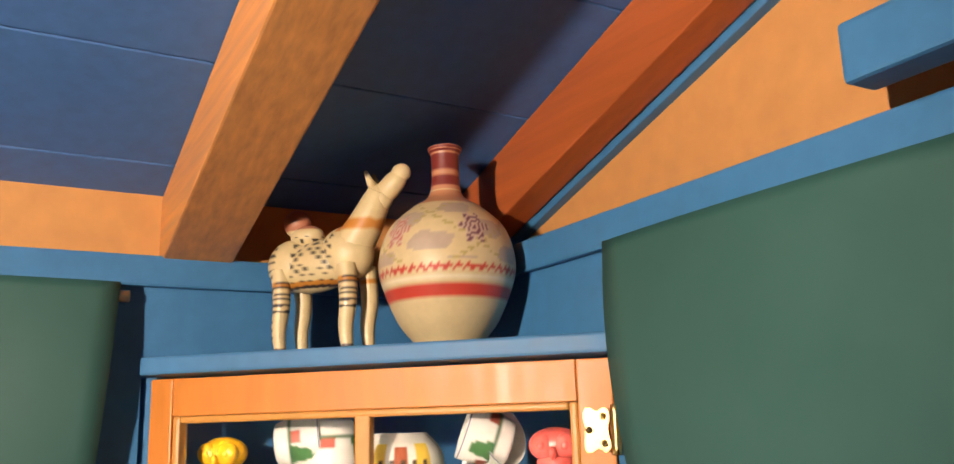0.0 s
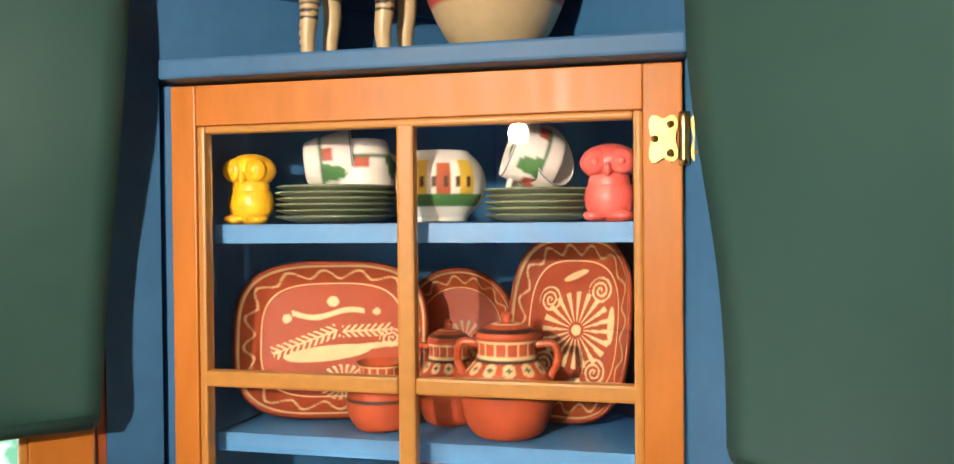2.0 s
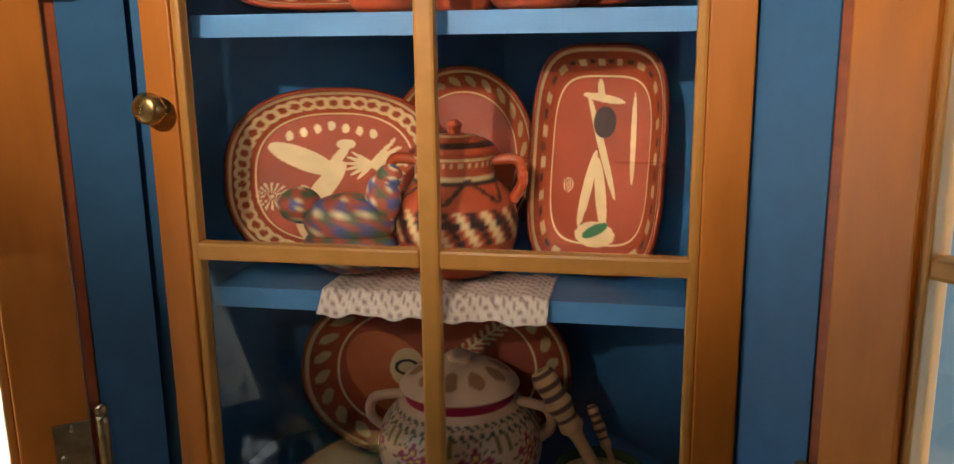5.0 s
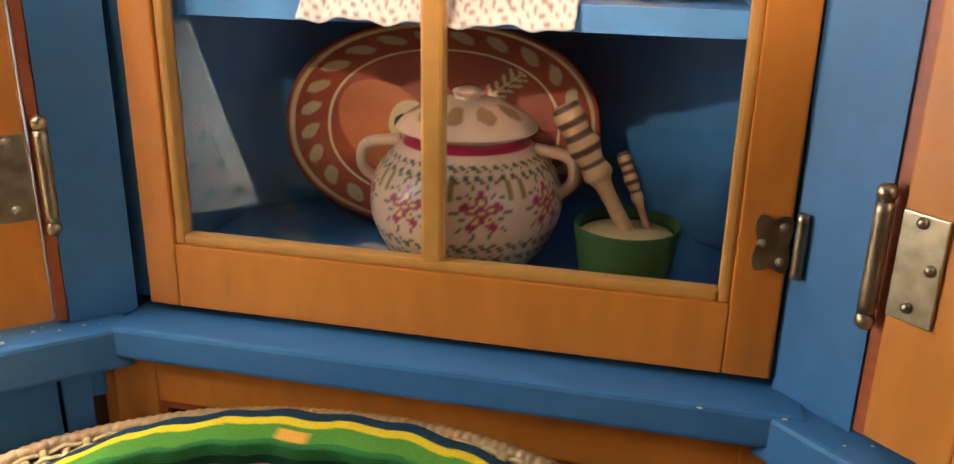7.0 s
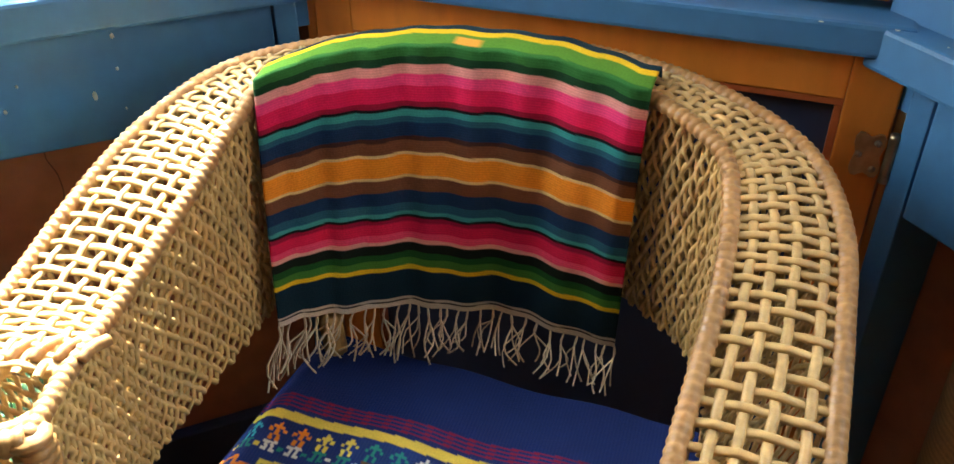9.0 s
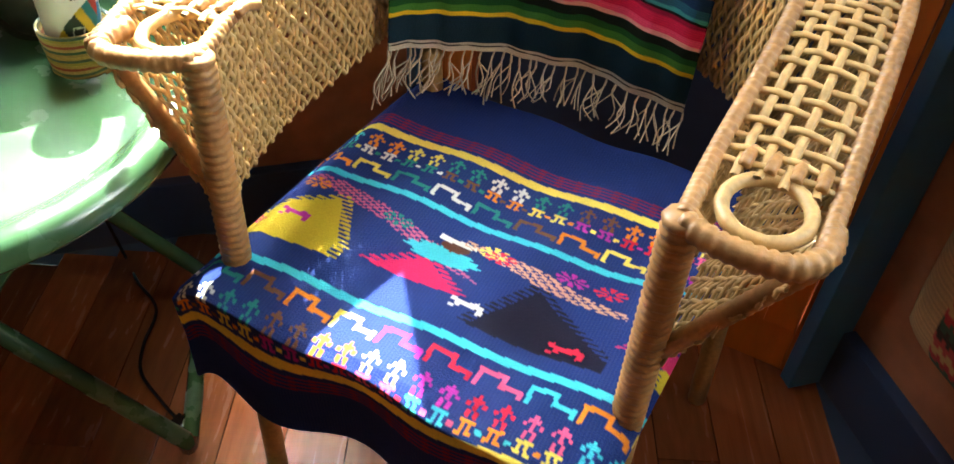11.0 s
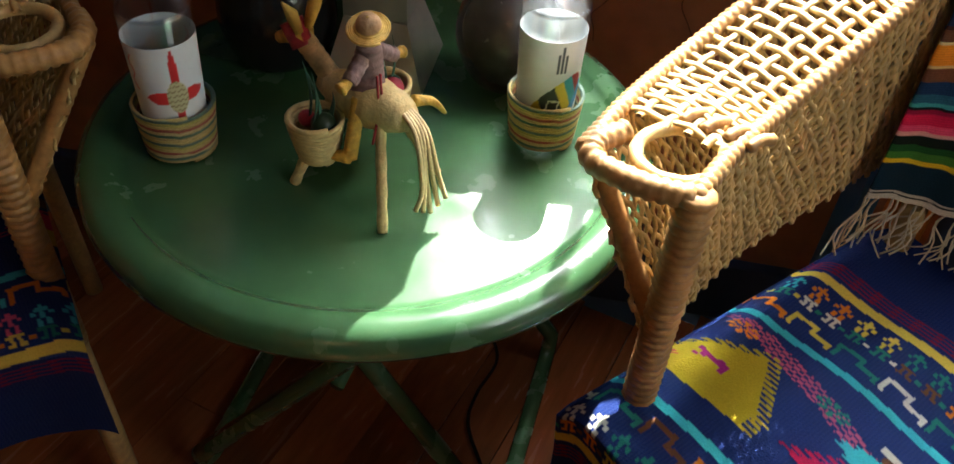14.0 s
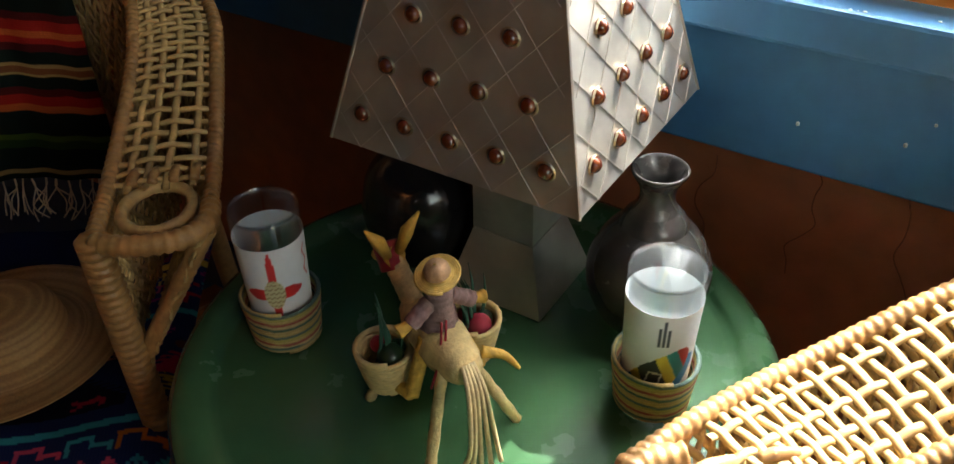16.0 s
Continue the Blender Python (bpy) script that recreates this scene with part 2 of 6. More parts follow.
def lathe(name, profile, C, material, centre, parent=None, label="", n=64, m=60, tilt=None, wob=0.0):
    """A turned form: profile is a list of (radius, height), smoothed; C takes turn and height, 0 to 1."""
    pr = spline(profile, 200)
    s = np.linspace(0, 1, 200)

    def P(U, V):
        r, z = np.interp(V, s, pr[:, 0]), np.interp(V, s, pr[:, 1])
        a = U * 2 * np.pi
        r = r * (1 + wob * np.sin(3 * a + z * 40))
        return r * np.cos(a), r * np.sin(a), z

    m4 = Matrix.Translation(centre) @ (tilt or Matrix.Identity(4))
    return grid_mesh(name, P, C, n, m, material, parent, label, closed=True, xf=m4)
# ---- the room ----


def slab(name, spans, material, label, at=None, bevel=0.0, category="wall"):
    ob = boxes(name, spans, material, None, at, bevel)
    return tagged(ob, label, category, kind="structure")


floor = thing("floor", "varnished red-brown fir plank floor", "floor", kind="structure")
bm = bmesh.new()
_under = bm.faces.new([bm.verts.new((x, y, F - 0.05)) for x, y in ((0, 1.45), (-3.6, -2.15), (-3.6, -3.6), (3.6, -3.6), (3.6, -2.15))])
for _v in bmesh.ops.extrude_face_region(bm, geom=[_under])["geom"]:
    if isinstance(_v, bmesh.types.BMVert):
        _v.co.z = F - 0.012
bmesh.ops.recalc_face_normals(bm, faces=bm.faces)
part("subfloor", bm, NAVY, floor)

# Walls: sill height 0.975, blinds and windows above, plaster below.
for side, at, far, wide, near in (("left", LEFT, 4.2, 0.70, 0.056), ("right", RIGHT, 4.2, 0.80, 0.068)):
    slab("wall_" + side, [((-0.42, -0.22, F), (far, -0.065, 0.90))], BROWN, "cracked brown plaster wall below the window", at)
    slab("wall_upper_" + side, [((-0.55, -0.24, 0.90), (0.0, -0.11, 1.89)), ((-0.42, -0.24, 1.89), (0.0, 0.0, 2.02)), ((0.0, -0.24, 0.90), (near, 0.0, 2.02)), ((wide, -0.10, 0.90), (far, 0.0, 2.02)), ((near, -0.10, 1.955), (wide, 0.0, 2.02))],
         BLUE, "blue painted board wall round the window", at)
    slab("apron_" + side, [((0.074, -0.06, 0.812), (far, 0.006, 0.935))], BLUE, "blue painted apron board under the sill", at, 0.003, "apron")
    slab("corner_board_" + side, [((0.047, -0.06, F), (0.071, 0.004, 0.935))], BLUE, "blue corner board beside the cupboard", at, 0.002, "trim")
    slab("sill_" + side, [((0.012, -0.10, 0.937), (far, 0.032, 0.975))], BLUE, "worn blue window sill with paint chips", at, 0.004, "window sill")
    slab("baseboard_" + side, [((0.07, -0.065, F), (far, -0.045, F + 0.11))], NAVY, "dark blue baseboard", at, 0.003, "baseboard")
    slab("top_board_" + side, [((-0.4, 0.0, 1.985), (far, 0.012, 2.022))], BLUE, "blue board along the top of the wall", at, 0.003, "trim")
slab("frieze_left", [((-0.42, -0.06, 2.02), (4.2, -0.01, 2.13))], PLASTER, "orange blocking board between the rafters", LEFT)
bm = bmesh.new()
gable = [(-0.52, 2.012), (4.2, 2.022), (4.2, 3.6), (-0.52, 2.11)]
loops = [[bm.verts.new(RIGHT(a, b, z)) for a, z in gable] for b in (-0.14, -0.066)]
bm.faces.new(loops[0]), bm.faces.new(loops[1][::-1])
for i in range(4):
    bm.faces.new((loops[0][i], loops[1][i], loops[1][(i + 1) % 4], loops[0][(i + 1) % 4]))
tagged(part("gable_right", bm, PLASTER), "orange plastered gable above the wall board", "wall", kind="structure")

# The sloping roof: s runs away from the left wall, up at SLOPE.
SLOPE = 0.315


def roof(a, s, h):
    """a along the left wall, s away from it, h above the rafters' underside."""
    p = LEFT(a, s, 0)
    return Vector((p.x, p.y, 2.015 + SLOPE * s + h))


bm = bmesh.new()
edges = [-0.2, 0.055, 0.235, 0.42, 0.60, 0.79, 0.98, 1.17, 1.36, 1.6, 1.9, 2.3, 2.8, 3.5, 5.0]
for s0, s1 in zip(edges, edges[1:]):
    box(bm, (-0.5, s0 + 0.0012, 0.088), (4.5, s1 - 0.0012, 0.105), roof, 0.0015)
tagged(part("ceiling", bm, CEIL), "blue painted plank ceiling with dark joints", "ceiling", kind="structure")
# Unseen deck; its eave is added to shade the upper part of the window.
tagged(boxes("roof_deck", [((-0.6, -0.62, 0.107), (4.6, 5.2, 0.14))], NAVY, None, roof), "unseen dark roof deck, its eave added to cut off high sun", "roof", kind="structure")
for i, a in enumerate((-0.098, 0.47, 1.05, 1.63, 2.3)):
    ob = boxes("rafter", [((a, -0.05, 0.0), (a + 0.083, 4.9, 0.0865))], RAFTER, None, roof, 0.003)
    tagged(ob, "bare honey-coloured fir rafter under the ceiling", "rafter", "ceiling rafters")
ob = boxes("rafter", [((-0.433, -0.06, 0.000), (-0.390, 4.9, 0.0865))], REDWOOD, None, roof, 0.003)
tagged(ob, "red-stained rafter along the gable wall", "rafter", "ceiling rafters")
tagged(boxes("rake_trim", [((-0.468, -0.05, -0.008), (-0.435, 4.9, 0.05))], BLUE, None, roof, 0.002), "blue trim strip along the gable rafter", "trim", kind="structure")
slab("cornice", [((0.318, 0.0, 2.042), (1.6, 0.035, 2.088))], BLUE, "blue cornice block above the blind", RIGHT, 0.004, "cornice")
slab("wall_back", [((-3.9, -3.6, F), (3.9, -3.5, 4.2))], PLASTER, "plain ochre back wall")
slab("wall_side", [((-3.6, -3.6, F), (-3.5, 0.5, 4.2)), ((3.5, -3.6, F), (3.6, 0.5, 4.2))], PLASTER, "plain ochre side walls")

# Windows in both walls.


def window(name, at, label, a0, a1):
    w = thing(name, label, "window", kind="structure")
    z0, z1 = 0.977, 1.953
    for nm, lo, hi in (("jamb", (a0, -0.095, z0), (a0 + 0.01, -0.002, z1)), ("jamb", (a1 - 0.01, -0.095, z0), (a1, -0.002, z1))):
        boxes(nm, [(lo, hi)], REDWOOD, w, at, 0.001)
    for c0, c1 in ((a0 + 0.012, a1 - 0.012),):
        sash = sub("sash", w)
        pieces("rail", [((c0, -0.035, z0 + 0.004), (c0 + 0.06, 0.004, z1)), ((c1 - 0.06, -0.035, z0 + 0.004), (c1, 0.004, z1)),
                              ((c0 + 0.06, -0.035, z0 + 0.004), (c1 - 0.06, 0.004, z0 + 0.045)), ((c0 + 0.06, -0.035, z1 - 0.07), (c1 - 0.06, 0.004, z1))], ORANGE, sash, at, 0.002)
        pieces("muntin", [((c0 + 0.06, -0.028, z), (c1 - 0.06, -0.004, z + 0.014)) for z in (1.32, 1.64)] + [(((c0 + c1) / 2 - 0.007, -0.0275, z0 + 0.046), ((c0 + c1) / 2 + 0.007, -0.0045, z1 - 0.071))], TRIM, sash, at, 0.003)
        pieces("bead", [((c0 + 0.06, -0.028, z0 + 0.045), (c0 + 0.068, -0.002, z1 - 0.07)), ((c1 - 0.068, -0.028, z0 + 0.045), (c1 - 0.06, -0.002, z1 - 0.07)),
                       ((c0 + 0.068, -0.028, z0 + 0.045), (c1 - 0.068, -0.002, z0 + 0.053))], TRIM, sash, at, 0.002)
        g = boxes("pane", [((c0 + 0.061, -0.018, z0 + 0.046), (c1 - 0.061, -0.016, z1 - 0.071))], PANE, sash, at)
        g.visible_shadow = False
    # butt hinge with a ball-tipped pin
    h = boxes("hinge", [((a0 + 0.013, 0.004, 1.072), (a0 + 0.044, 0.0065, 1.143))], AGED, w, at, 0.001, "aged brass butt hinge")
    bm = bmesh.new()
    tube(bm, line(at(a0 + 0.002, 0.009, 1.07), at(a0 + 0.002, 0.009, 1.145), 12), 0.006, 10)
    for z in (1.151, 1.064):
        bmesh.ops.create_uvsphere(bm, u_segments=10, v_segments=8, radius=0.0066, matrix=Matrix.Translation(at(a0 + 0.002, 0.009, z)))
    part("hinge_pin", bm, AGED, h, smooth=True)
    bm = bmesh.new()
    for z in (1.082, 1.11, 1.138):
        bmesh.ops.create_uvsphere(bm, u_segments=8, v_segments=6, radius=0.004, matrix=Matrix.Translation(at(a0 + 0.031 + (0.006 if z == 1.11 else -0.004), 0.0065, z)))
    part("screw", bm, AGED, h, smooth=True)
    return w


window("window_1", LEFT, "orange framed casement window with aged brass hinge", 0.056, 0.70)
window("window_2", RIGHT, "orange framed casement window looking onto greenery", 0.068, 0.80)


def blind(name, at, a0, a1, z1, z0, curl, label):
    b = thing(name, label, "roller blind", "roller blinds")

    def P(U, V):
        a = a0 + (a1 - a0) * U + curl * np.clip(1 - U * 3, 0, 1) * V
        bb = 0.032 + 0.004 * np.sin(U * 9 + V * 5) + 0.012 * V + 0.006 * np.clip(1 - U * 6, 0, 1) * np.sin(V * 7)
        z = z1 + (z0 - z1) * V
        r = np.clip((V - 0.955) / 0.045, 0, 1)
        bb = bb - 0.018 * r ** 2
        x = np.vectorize(lambda p, q: at(p, q, 0).x)(a, bb)
        y = np.vectorize(lambda p, q: at(p, q, 0).y)(a, bb)
        return x, y, z

    grid_mesh("cloth", P, flat((0.05, 0.15, 0.11)), 30, 44, BLIND, b, thick=0.0012)
    bm = bmesh.new()
    tube(bm, line(at(a0 + 0.004, 0.017, z1 - 0.012), at(a1, 0.017, z1 - 0.012), 6), 0.014, 16)
    part("roller", bm, BLIND, b, smooth=True)
    bm = bmesh.new()
    tube(bm, line(at(a0 - 0.012, 0.017, z1 - 0.014), at(a0 + 0.004, 0.017, z1 - 0.014), 3), 0.007, 12)
    part("pin", bm, AGED, b, "metal end pin", True)
    bm = bmesh.new()
    tube(bm, line(at(a0 + curl + 0.006, 0.034, z0 + 0.008), at(a1, 0.034, z0 + 0.008), 4), 0.009, 12)
    part("hem_bar", bm, BLIND, b, smooth=True)
    return b


blind("roller_blind", LEFT, 0.032, 0.76, 1.985, 1.533, 0.036, "dark green vinyl roller blind half lowered over the window")
blind("roller_blind", RIGHT, 0.034, 0.86, 1.985, 1.530, 0.055, "dark green vinyl roller blind with a curling edge")

# Cracks in the plaster below the left window.
for k, (a, z, hgt) in enumerate(((0.32, 0.80, 0.22), (0.42, 0.80, 0.16), (0.235, 0.805, 0.3), (0.52, 0.76, 0.2))):
    pts = [LEFT(a + 0.006 * math.sin(i * 1.9 + k) + 0.01 * math.sin(i * 0.7 + k * 2), -0.0648, z - hgt * i / 9) for i in range(10)]
    bm = bmesh.new()
    tube(bm, spline(pts, 40), 0.0007, 4)
    tagged(part("crack", bm, CRACK), "thin dark crack in the brown plaster", "crack", kind="structure")
# Paint drips and chips on the boards.
DRIP = paint("pale_paint_chip", (0.55, 0.60, 0.52), 0.6, 80, 0.3, 0.2)
bm = bmesh.new()
chips = random.Random(4)
for _ in range(46):
    at = LEFT if chips.random() < 0.55 else RIGHT
    a, z = chips.uniform(0.03, 0.5), chips.choice((0.9755, 0.9755, chips.uniform(0.83, 0.93)))
    r = chips.uniform(0.0006, 0.002)
    b = chips.uniform(0.0, 0.03) if z > 0.97 else 0.0065
    bmesh.ops.create_icosphere(bm, subdivisions=1, radius=r, matrix=Matrix.Translation(at(a, b, z)) @ Matrix.Diagonal((1.2, 1.2, 0.4 if z > 0.97 else 1.6, 1)))
for _ in range(24):
    bmesh.ops.create_icosphere(bm, subdivisions=1, radius=chips.uniform(0.0006, 0.0022), matrix=Matrix.Translation((chips.uniform(-0.26, 0.28), chips.uniform(0.955, 0.99), 0.9755)) @ Matrix.Diagonal((1.5, 1, 0.3, 1)))
for q, r in ((LEFT(0.262, 0.0055, 0.864), 0.0042), (LEFT(0.236, 0.0055, 0.845), 0.0016)):
    bmesh.ops.create_icosphere(bm, subdivisions=2, radius=r, matrix=Matrix.Translation(q) @ Matrix.Diagonal((0.6, 0.6, 1.3, 1)))
tagged(part("paint_chips", bm, DRIP), "small pale paint chips and drips on the blue boards", "paint chips", kind="stuff")

# ---- the corner cabinet ----
FY = 1.0
cab = thing("corner_cabinet", "orange glazed corner cabinet with blue shelves", "cabinet")


def wedge(name, z0, z1, yf, material, parent, inset=0.005, bevel=True, x0=None):
    """A triangular board that fills the corner behind y = yf."""
    yb = 1.41 - inset
    h = yb - yf
    x = x0 or h
    bm = bmesh.new()
    lo = [bm.verts.new((px, py, z0)) for px, py in ((-x, yf), (x, yf), (x, yf + h - x if h > x else yf + 0.001), (0.0, yb), (-x, yf + h - x if h > x else yf + 0.001))]
    f = bm.faces.new(lo)
    r = bmesh.ops.extrude_face_region(bm, geom=[f])
    for v in r["geom"]:
        if isinstance(v, bmesh.types.BMVert):
            v.co.z = z1
    bmesh.ops.recalc_face_normals(bm, faces=bm.faces)
    return part(name, bm, material, parent)


for z in (1.732, 1.507, 1.250):
    wedge("shelf", z - 0.020, z, 1.036, BLUE, cab, 0.012, x0=0.226)
wedge("bottom_shelf", 0.985, 1.022, 1.012, BLUE, cab, 0.012, x0=0.24)
wedge("lining", 1.0225, 1.024, 1.02, BLUE, cab, 0.012, x0=0.23)
# top board with a slightly overhanging front edge
boxes("top_board", [((-0.250, 0.968, 1.880), (0.272, 1.03, 1.900))], BLUE, cab, None, 0.003, "worn blue top board")
wedge("top_panel", 1.881, 1.8885, 1.03, BLUE, cab, 0.012, x0=0.22)
wedge("top_panel", 1.889, 1.8985, 1.03, BLUE, cab, 0.15, x0=0.20)
# fixed stiles either side of the door, and the back boards inside
boxes("stile", [((-0.292, 1.010, 0.985), (-0.2565, 1.03, 1.88))], BLUE, cab, None, 0.001)
boxes("stile", [((0.2705, 1.010, 0.985), (0.30, 1.03, 1.88))], BLUE, cab, None, 0.001)
DX0, DX1, DZ0, DZ1 = -0.2545, 0.2675, 0.985, 1.877
DY = 0.997
door = sub("door", cab)
pieces("stile", [((DX0, DY, DZ0), (-0.226, DY + 0.022, DZ1)), ((0.232, DY, DZ0), (DX1, DY + 0.022, DZ1))], ORANGE, door, None, 0.0018)
pieces("rail", [((-0.2257, DY + 0.0003, 1.835), (0.2317, DY + 0.022, DZ1)), ((-0.2257, DY + 0.0003, DZ0), (0.2317, DY + 0.022, 1.042))], ORANGE, door, None, 0.0012)
pieces("muntin", [((-0.0075, DY + 0.003, 1.042), (0.0105, DY + 0.019, 1.835))], TRIM, door, None, 0.003)
pieces("muntin", [((x0, DY + 0.0028, z - 0.0085), (x1, DY + 0.0188, z + 0.0085)) for z in (1.5715, 1.294) for x0, x1 in ((-0.226, -0.0075), (0.0105, 0.232))], TRIM, door, None, 0.003)
pieces("bead", [((-0.226, DY + 0.0025, 1.042), (-0.217, DY + 0.018, 1.835)), ((0.223, DY + 0.0025, 1.042), (0.232, DY + 0.018, 1.835)),
                ((-0.217, DY + 0.0025, 1.827), (0.223, DY + 0.018, 1.835)), ((-0.217, DY + 0.0025, 1.042), (0.223, DY + 0.018, 1.051))], TRIM, door, None, 0.003)
for x0, x1 in ((-0.2255, -0.008), (0.011, 0.2315)):
    for z0, z1 in ((1.0425, 1.286), (1.303, 1.563), (1.5805, 1.8345)):
        g = boxes("pane", [((x0, DY + 0.0105, z0), (x1, DY + 0.0122, z1))], PANE, door)
        g.visible_shadow = False


def butterfly_hinge(x, y, z, material, parent):
    """Two lobed leaves either side of a knuckle."""
    h = new("hinge")
    h.parent = parent
    h["label"] = "decorative lobed brass hinge"
    for sgn in (-1, 1):
        bm = bmesh.new()
        rim = []
        for k in range(28):
            a = k / 28 * 2 * math.pi
            r = 1 + 0.22 * math.cos(4 * a + math.pi)
            rim.append(bm.verts.new((x + sgn * (0.0185 + 0.0135 * r * math.cos(a)), y, z + 0.0225 * r * math.sin(a))))
        f = bm.faces.new(rim)
        for v in list({v for g in bmesh.ops.extrude_face_region(bm, geom=[f])["geom"] if isinstance(g, bmesh.types.BMVert) for v in (g,)}):
            v.co.y -= 0.003
        bmesh.ops.recalc_face_normals(bm, faces=bm.faces)
        for dx, dz in ((0.012, 0.013), (0.026, 0.0), (0.012, -0.013)):
            bmesh.ops.create_uvsphere(bm, u_segments=8, v_segments=6, radius=0.0034, matrix=Matrix.Translation((x + sgn * dx, y - 0.003, z + dz)))
        part("leaf", bm, material, h)
    bm = bmesh.new()
    tube(bm, line((x, y - 0.003, z - 0.024), (x, y - 0.003, z + 0.024), 10), 0.0048, 10)
    part("knuckle", bm, material, h, smooth=True)


butterfly_hinge(0.269, 0.995, 1.807, BRASS, cab)
butterfly_hinge(0.274, 0.995, 1.094, AGED, cab)
lathe("knob", [(0.0, -0.03), (0.011, -0.028), (0.0145, -0.02), (0.011, -0.012), (0.005, -0.008), (0.006, -0.002), (0.009, 0.0)], flat((0.6, 0.45, 0.2)), BRASS,
      (-0.2405, 0.996, 1.4275), door, "round brass knob", 24, 24, pose(0, 0, 0, -90))
# slotted shelf standards
for x in (-0.2325, 0.2385):
    bm = bmesh.new()
    box(bm, (x - 0.006, 1.028, 1.03), (x + 0.006, 1.031, 1.87))
    part("shelf_standard", bm, STEEL, cab, "slotted steel shelf standard")
bm = bmesh.new()
for k in range(52):
    box(bm, (-0.2345, 1.0262, 1.05 + k * 0.0155), (-0.2295, 1.0275, 1.058 + k * 0.0155))
tagged(part("slot", bm, BLACK, cab), kind="stuff")

# ledge and the cupboard below
ledge = tagged(boxes("ledge", [((-0.272, 0.958, 0.948), (0.292, 1.03, 0.977))], BLUE, None, None, 0.004), "worn blue wooden ledge under the cabinet", "ledge", kind="structure")
low = thing("corner_cupboard", "orange framed corner cupboard with dark blue door panel", "cupboard")
CY = 0.972
pieces("frame", [((-0.297, CY + 0.004, F), (-0.285, CY + 0.024, 0.946)), ((0.296, CY + 0.004, F), (0.304, CY + 0.024, 0.946)), ((-0.285, CY + 0.004, F), (0.296, CY + 0.024, F + 0.08))], ORANGE, low, None, 0.001)
cd = sub("door", low)
pieces("stile", [((-0.283, CY, F + 0.083), (-0.240, CY + 0.018, 0.946)), ((0.250, CY, F + 0.083), (0.294, CY + 0.018, 0.946))], ORANGE, cd, None, 0.002)
pieces("rail", [((-0.240, CY + 0.0003, 0.903), (0.250, CY + 0.018, 0.946)), ((-0.240, CY + 0.0003, F + 0.083), (0.250, CY + 0.018, F + 0.14))], ORANGE, cd, None, 0.0015)
boxes("panel", [((-0.242, CY + 0.011, F + 0.135), (0.252, CY + 0.015, 0.907))], NAVY, cd, None, 0.0, "dark blue recessed panel")
pieces("moulding", [((-0.240, CY + 0.0015, 0.896), (0.250, CY + 0.013, 0.903)), ((-0.240, CY + 0.0015, F + 0.14), (-0.233, CY + 0.013, 0.896)), ((0.243, CY + 0.0015, F + 0.14), (0.250, CY + 0.013, 0.896))], REDWOOD, cd, None, 0.001)
butterfly_hinge(0.298, CY - 0.003, 0.856, AGED, low)
# ---- the wicker chairs ----
RAIL = [(-0.245, 0.440, 0.821, 0.043), (-0.272, 0.51, 0.821, 0.045), (-0.292, 0.585, 0.823, 0.048), (-0.300, 0.69, 0.855, 0.049), (-0.298, 0.775, 0.882, 0.042), (-0.270, 0.845, 0.905, 0.030),
        (-0.17, 0.912, 0.918, 0.022), (-0.06, 0.938, 0.921, 0.020), (0.04, 0.934, 0.921, 0.021), (0.125, 0.900, 0.917, 0.028), (0.195, 0.850, 0.903, 0.034),
        (0.222, 0.78, 0.885, 0.040), (0.229, 0.70, 0.858, 0.042), (0.230, 0.58, 0.823, 0.046), (0.234, 0.490, 0.821, 0.045)]
NR = 400
rail = spline(RAIL, NR)
tan = np.gradient(rail[:, :2], axis=0)
tan /= np.linalg.norm(tan, axis=1)[:, None]
outward = np.column_stack((-tan[:, 1], tan[:, 0]))
inner = np.column_stack((rail[:, :2] - outward * rail[:, 3:4], rail[:, 2]))
outer = np.column_stack((rail[:, :2] + outward * rail[:, 3:4], rail[:, 2]))
SN = np.linspace(0, 1, NR)


def curve_at(c, s):
    return np.stack([np.interp(s, SN, c[:, k]) for k in range(3)], -1)


def top_strip(s, v):
    p = curve_at(inner, s) * (1 - v)[..., None] + curve_at(outer, s) * v[..., None]
    p[..., 2] += 0.004 * np.sin(np.pi * v)
    return p


def wall_foot(s):
    """Where the woven sides end, a hand above the seat."""
    q = curve_at(inner, s)
    q[..., 0] += (0.0 - q[..., 0]) * 0.02
    q[..., 1] += np.clip(q[..., 1] - 0.68, 0, 1) * 0.16
    q[..., 2] = 0.668
    return q


def inner_wall(s, v):
    return curve_at(inner, s) * (1 - v)[..., None] + wall_foot(s) * v[..., None]


def outer_wall(s, v):
    p, q = curve_at(outer, s), wall_foot(s)
    q[..., :2] += (p[..., :2] - q[..., :2]) * 0.12
    return p * (1 - v)[..., None] + q * v[..., None]


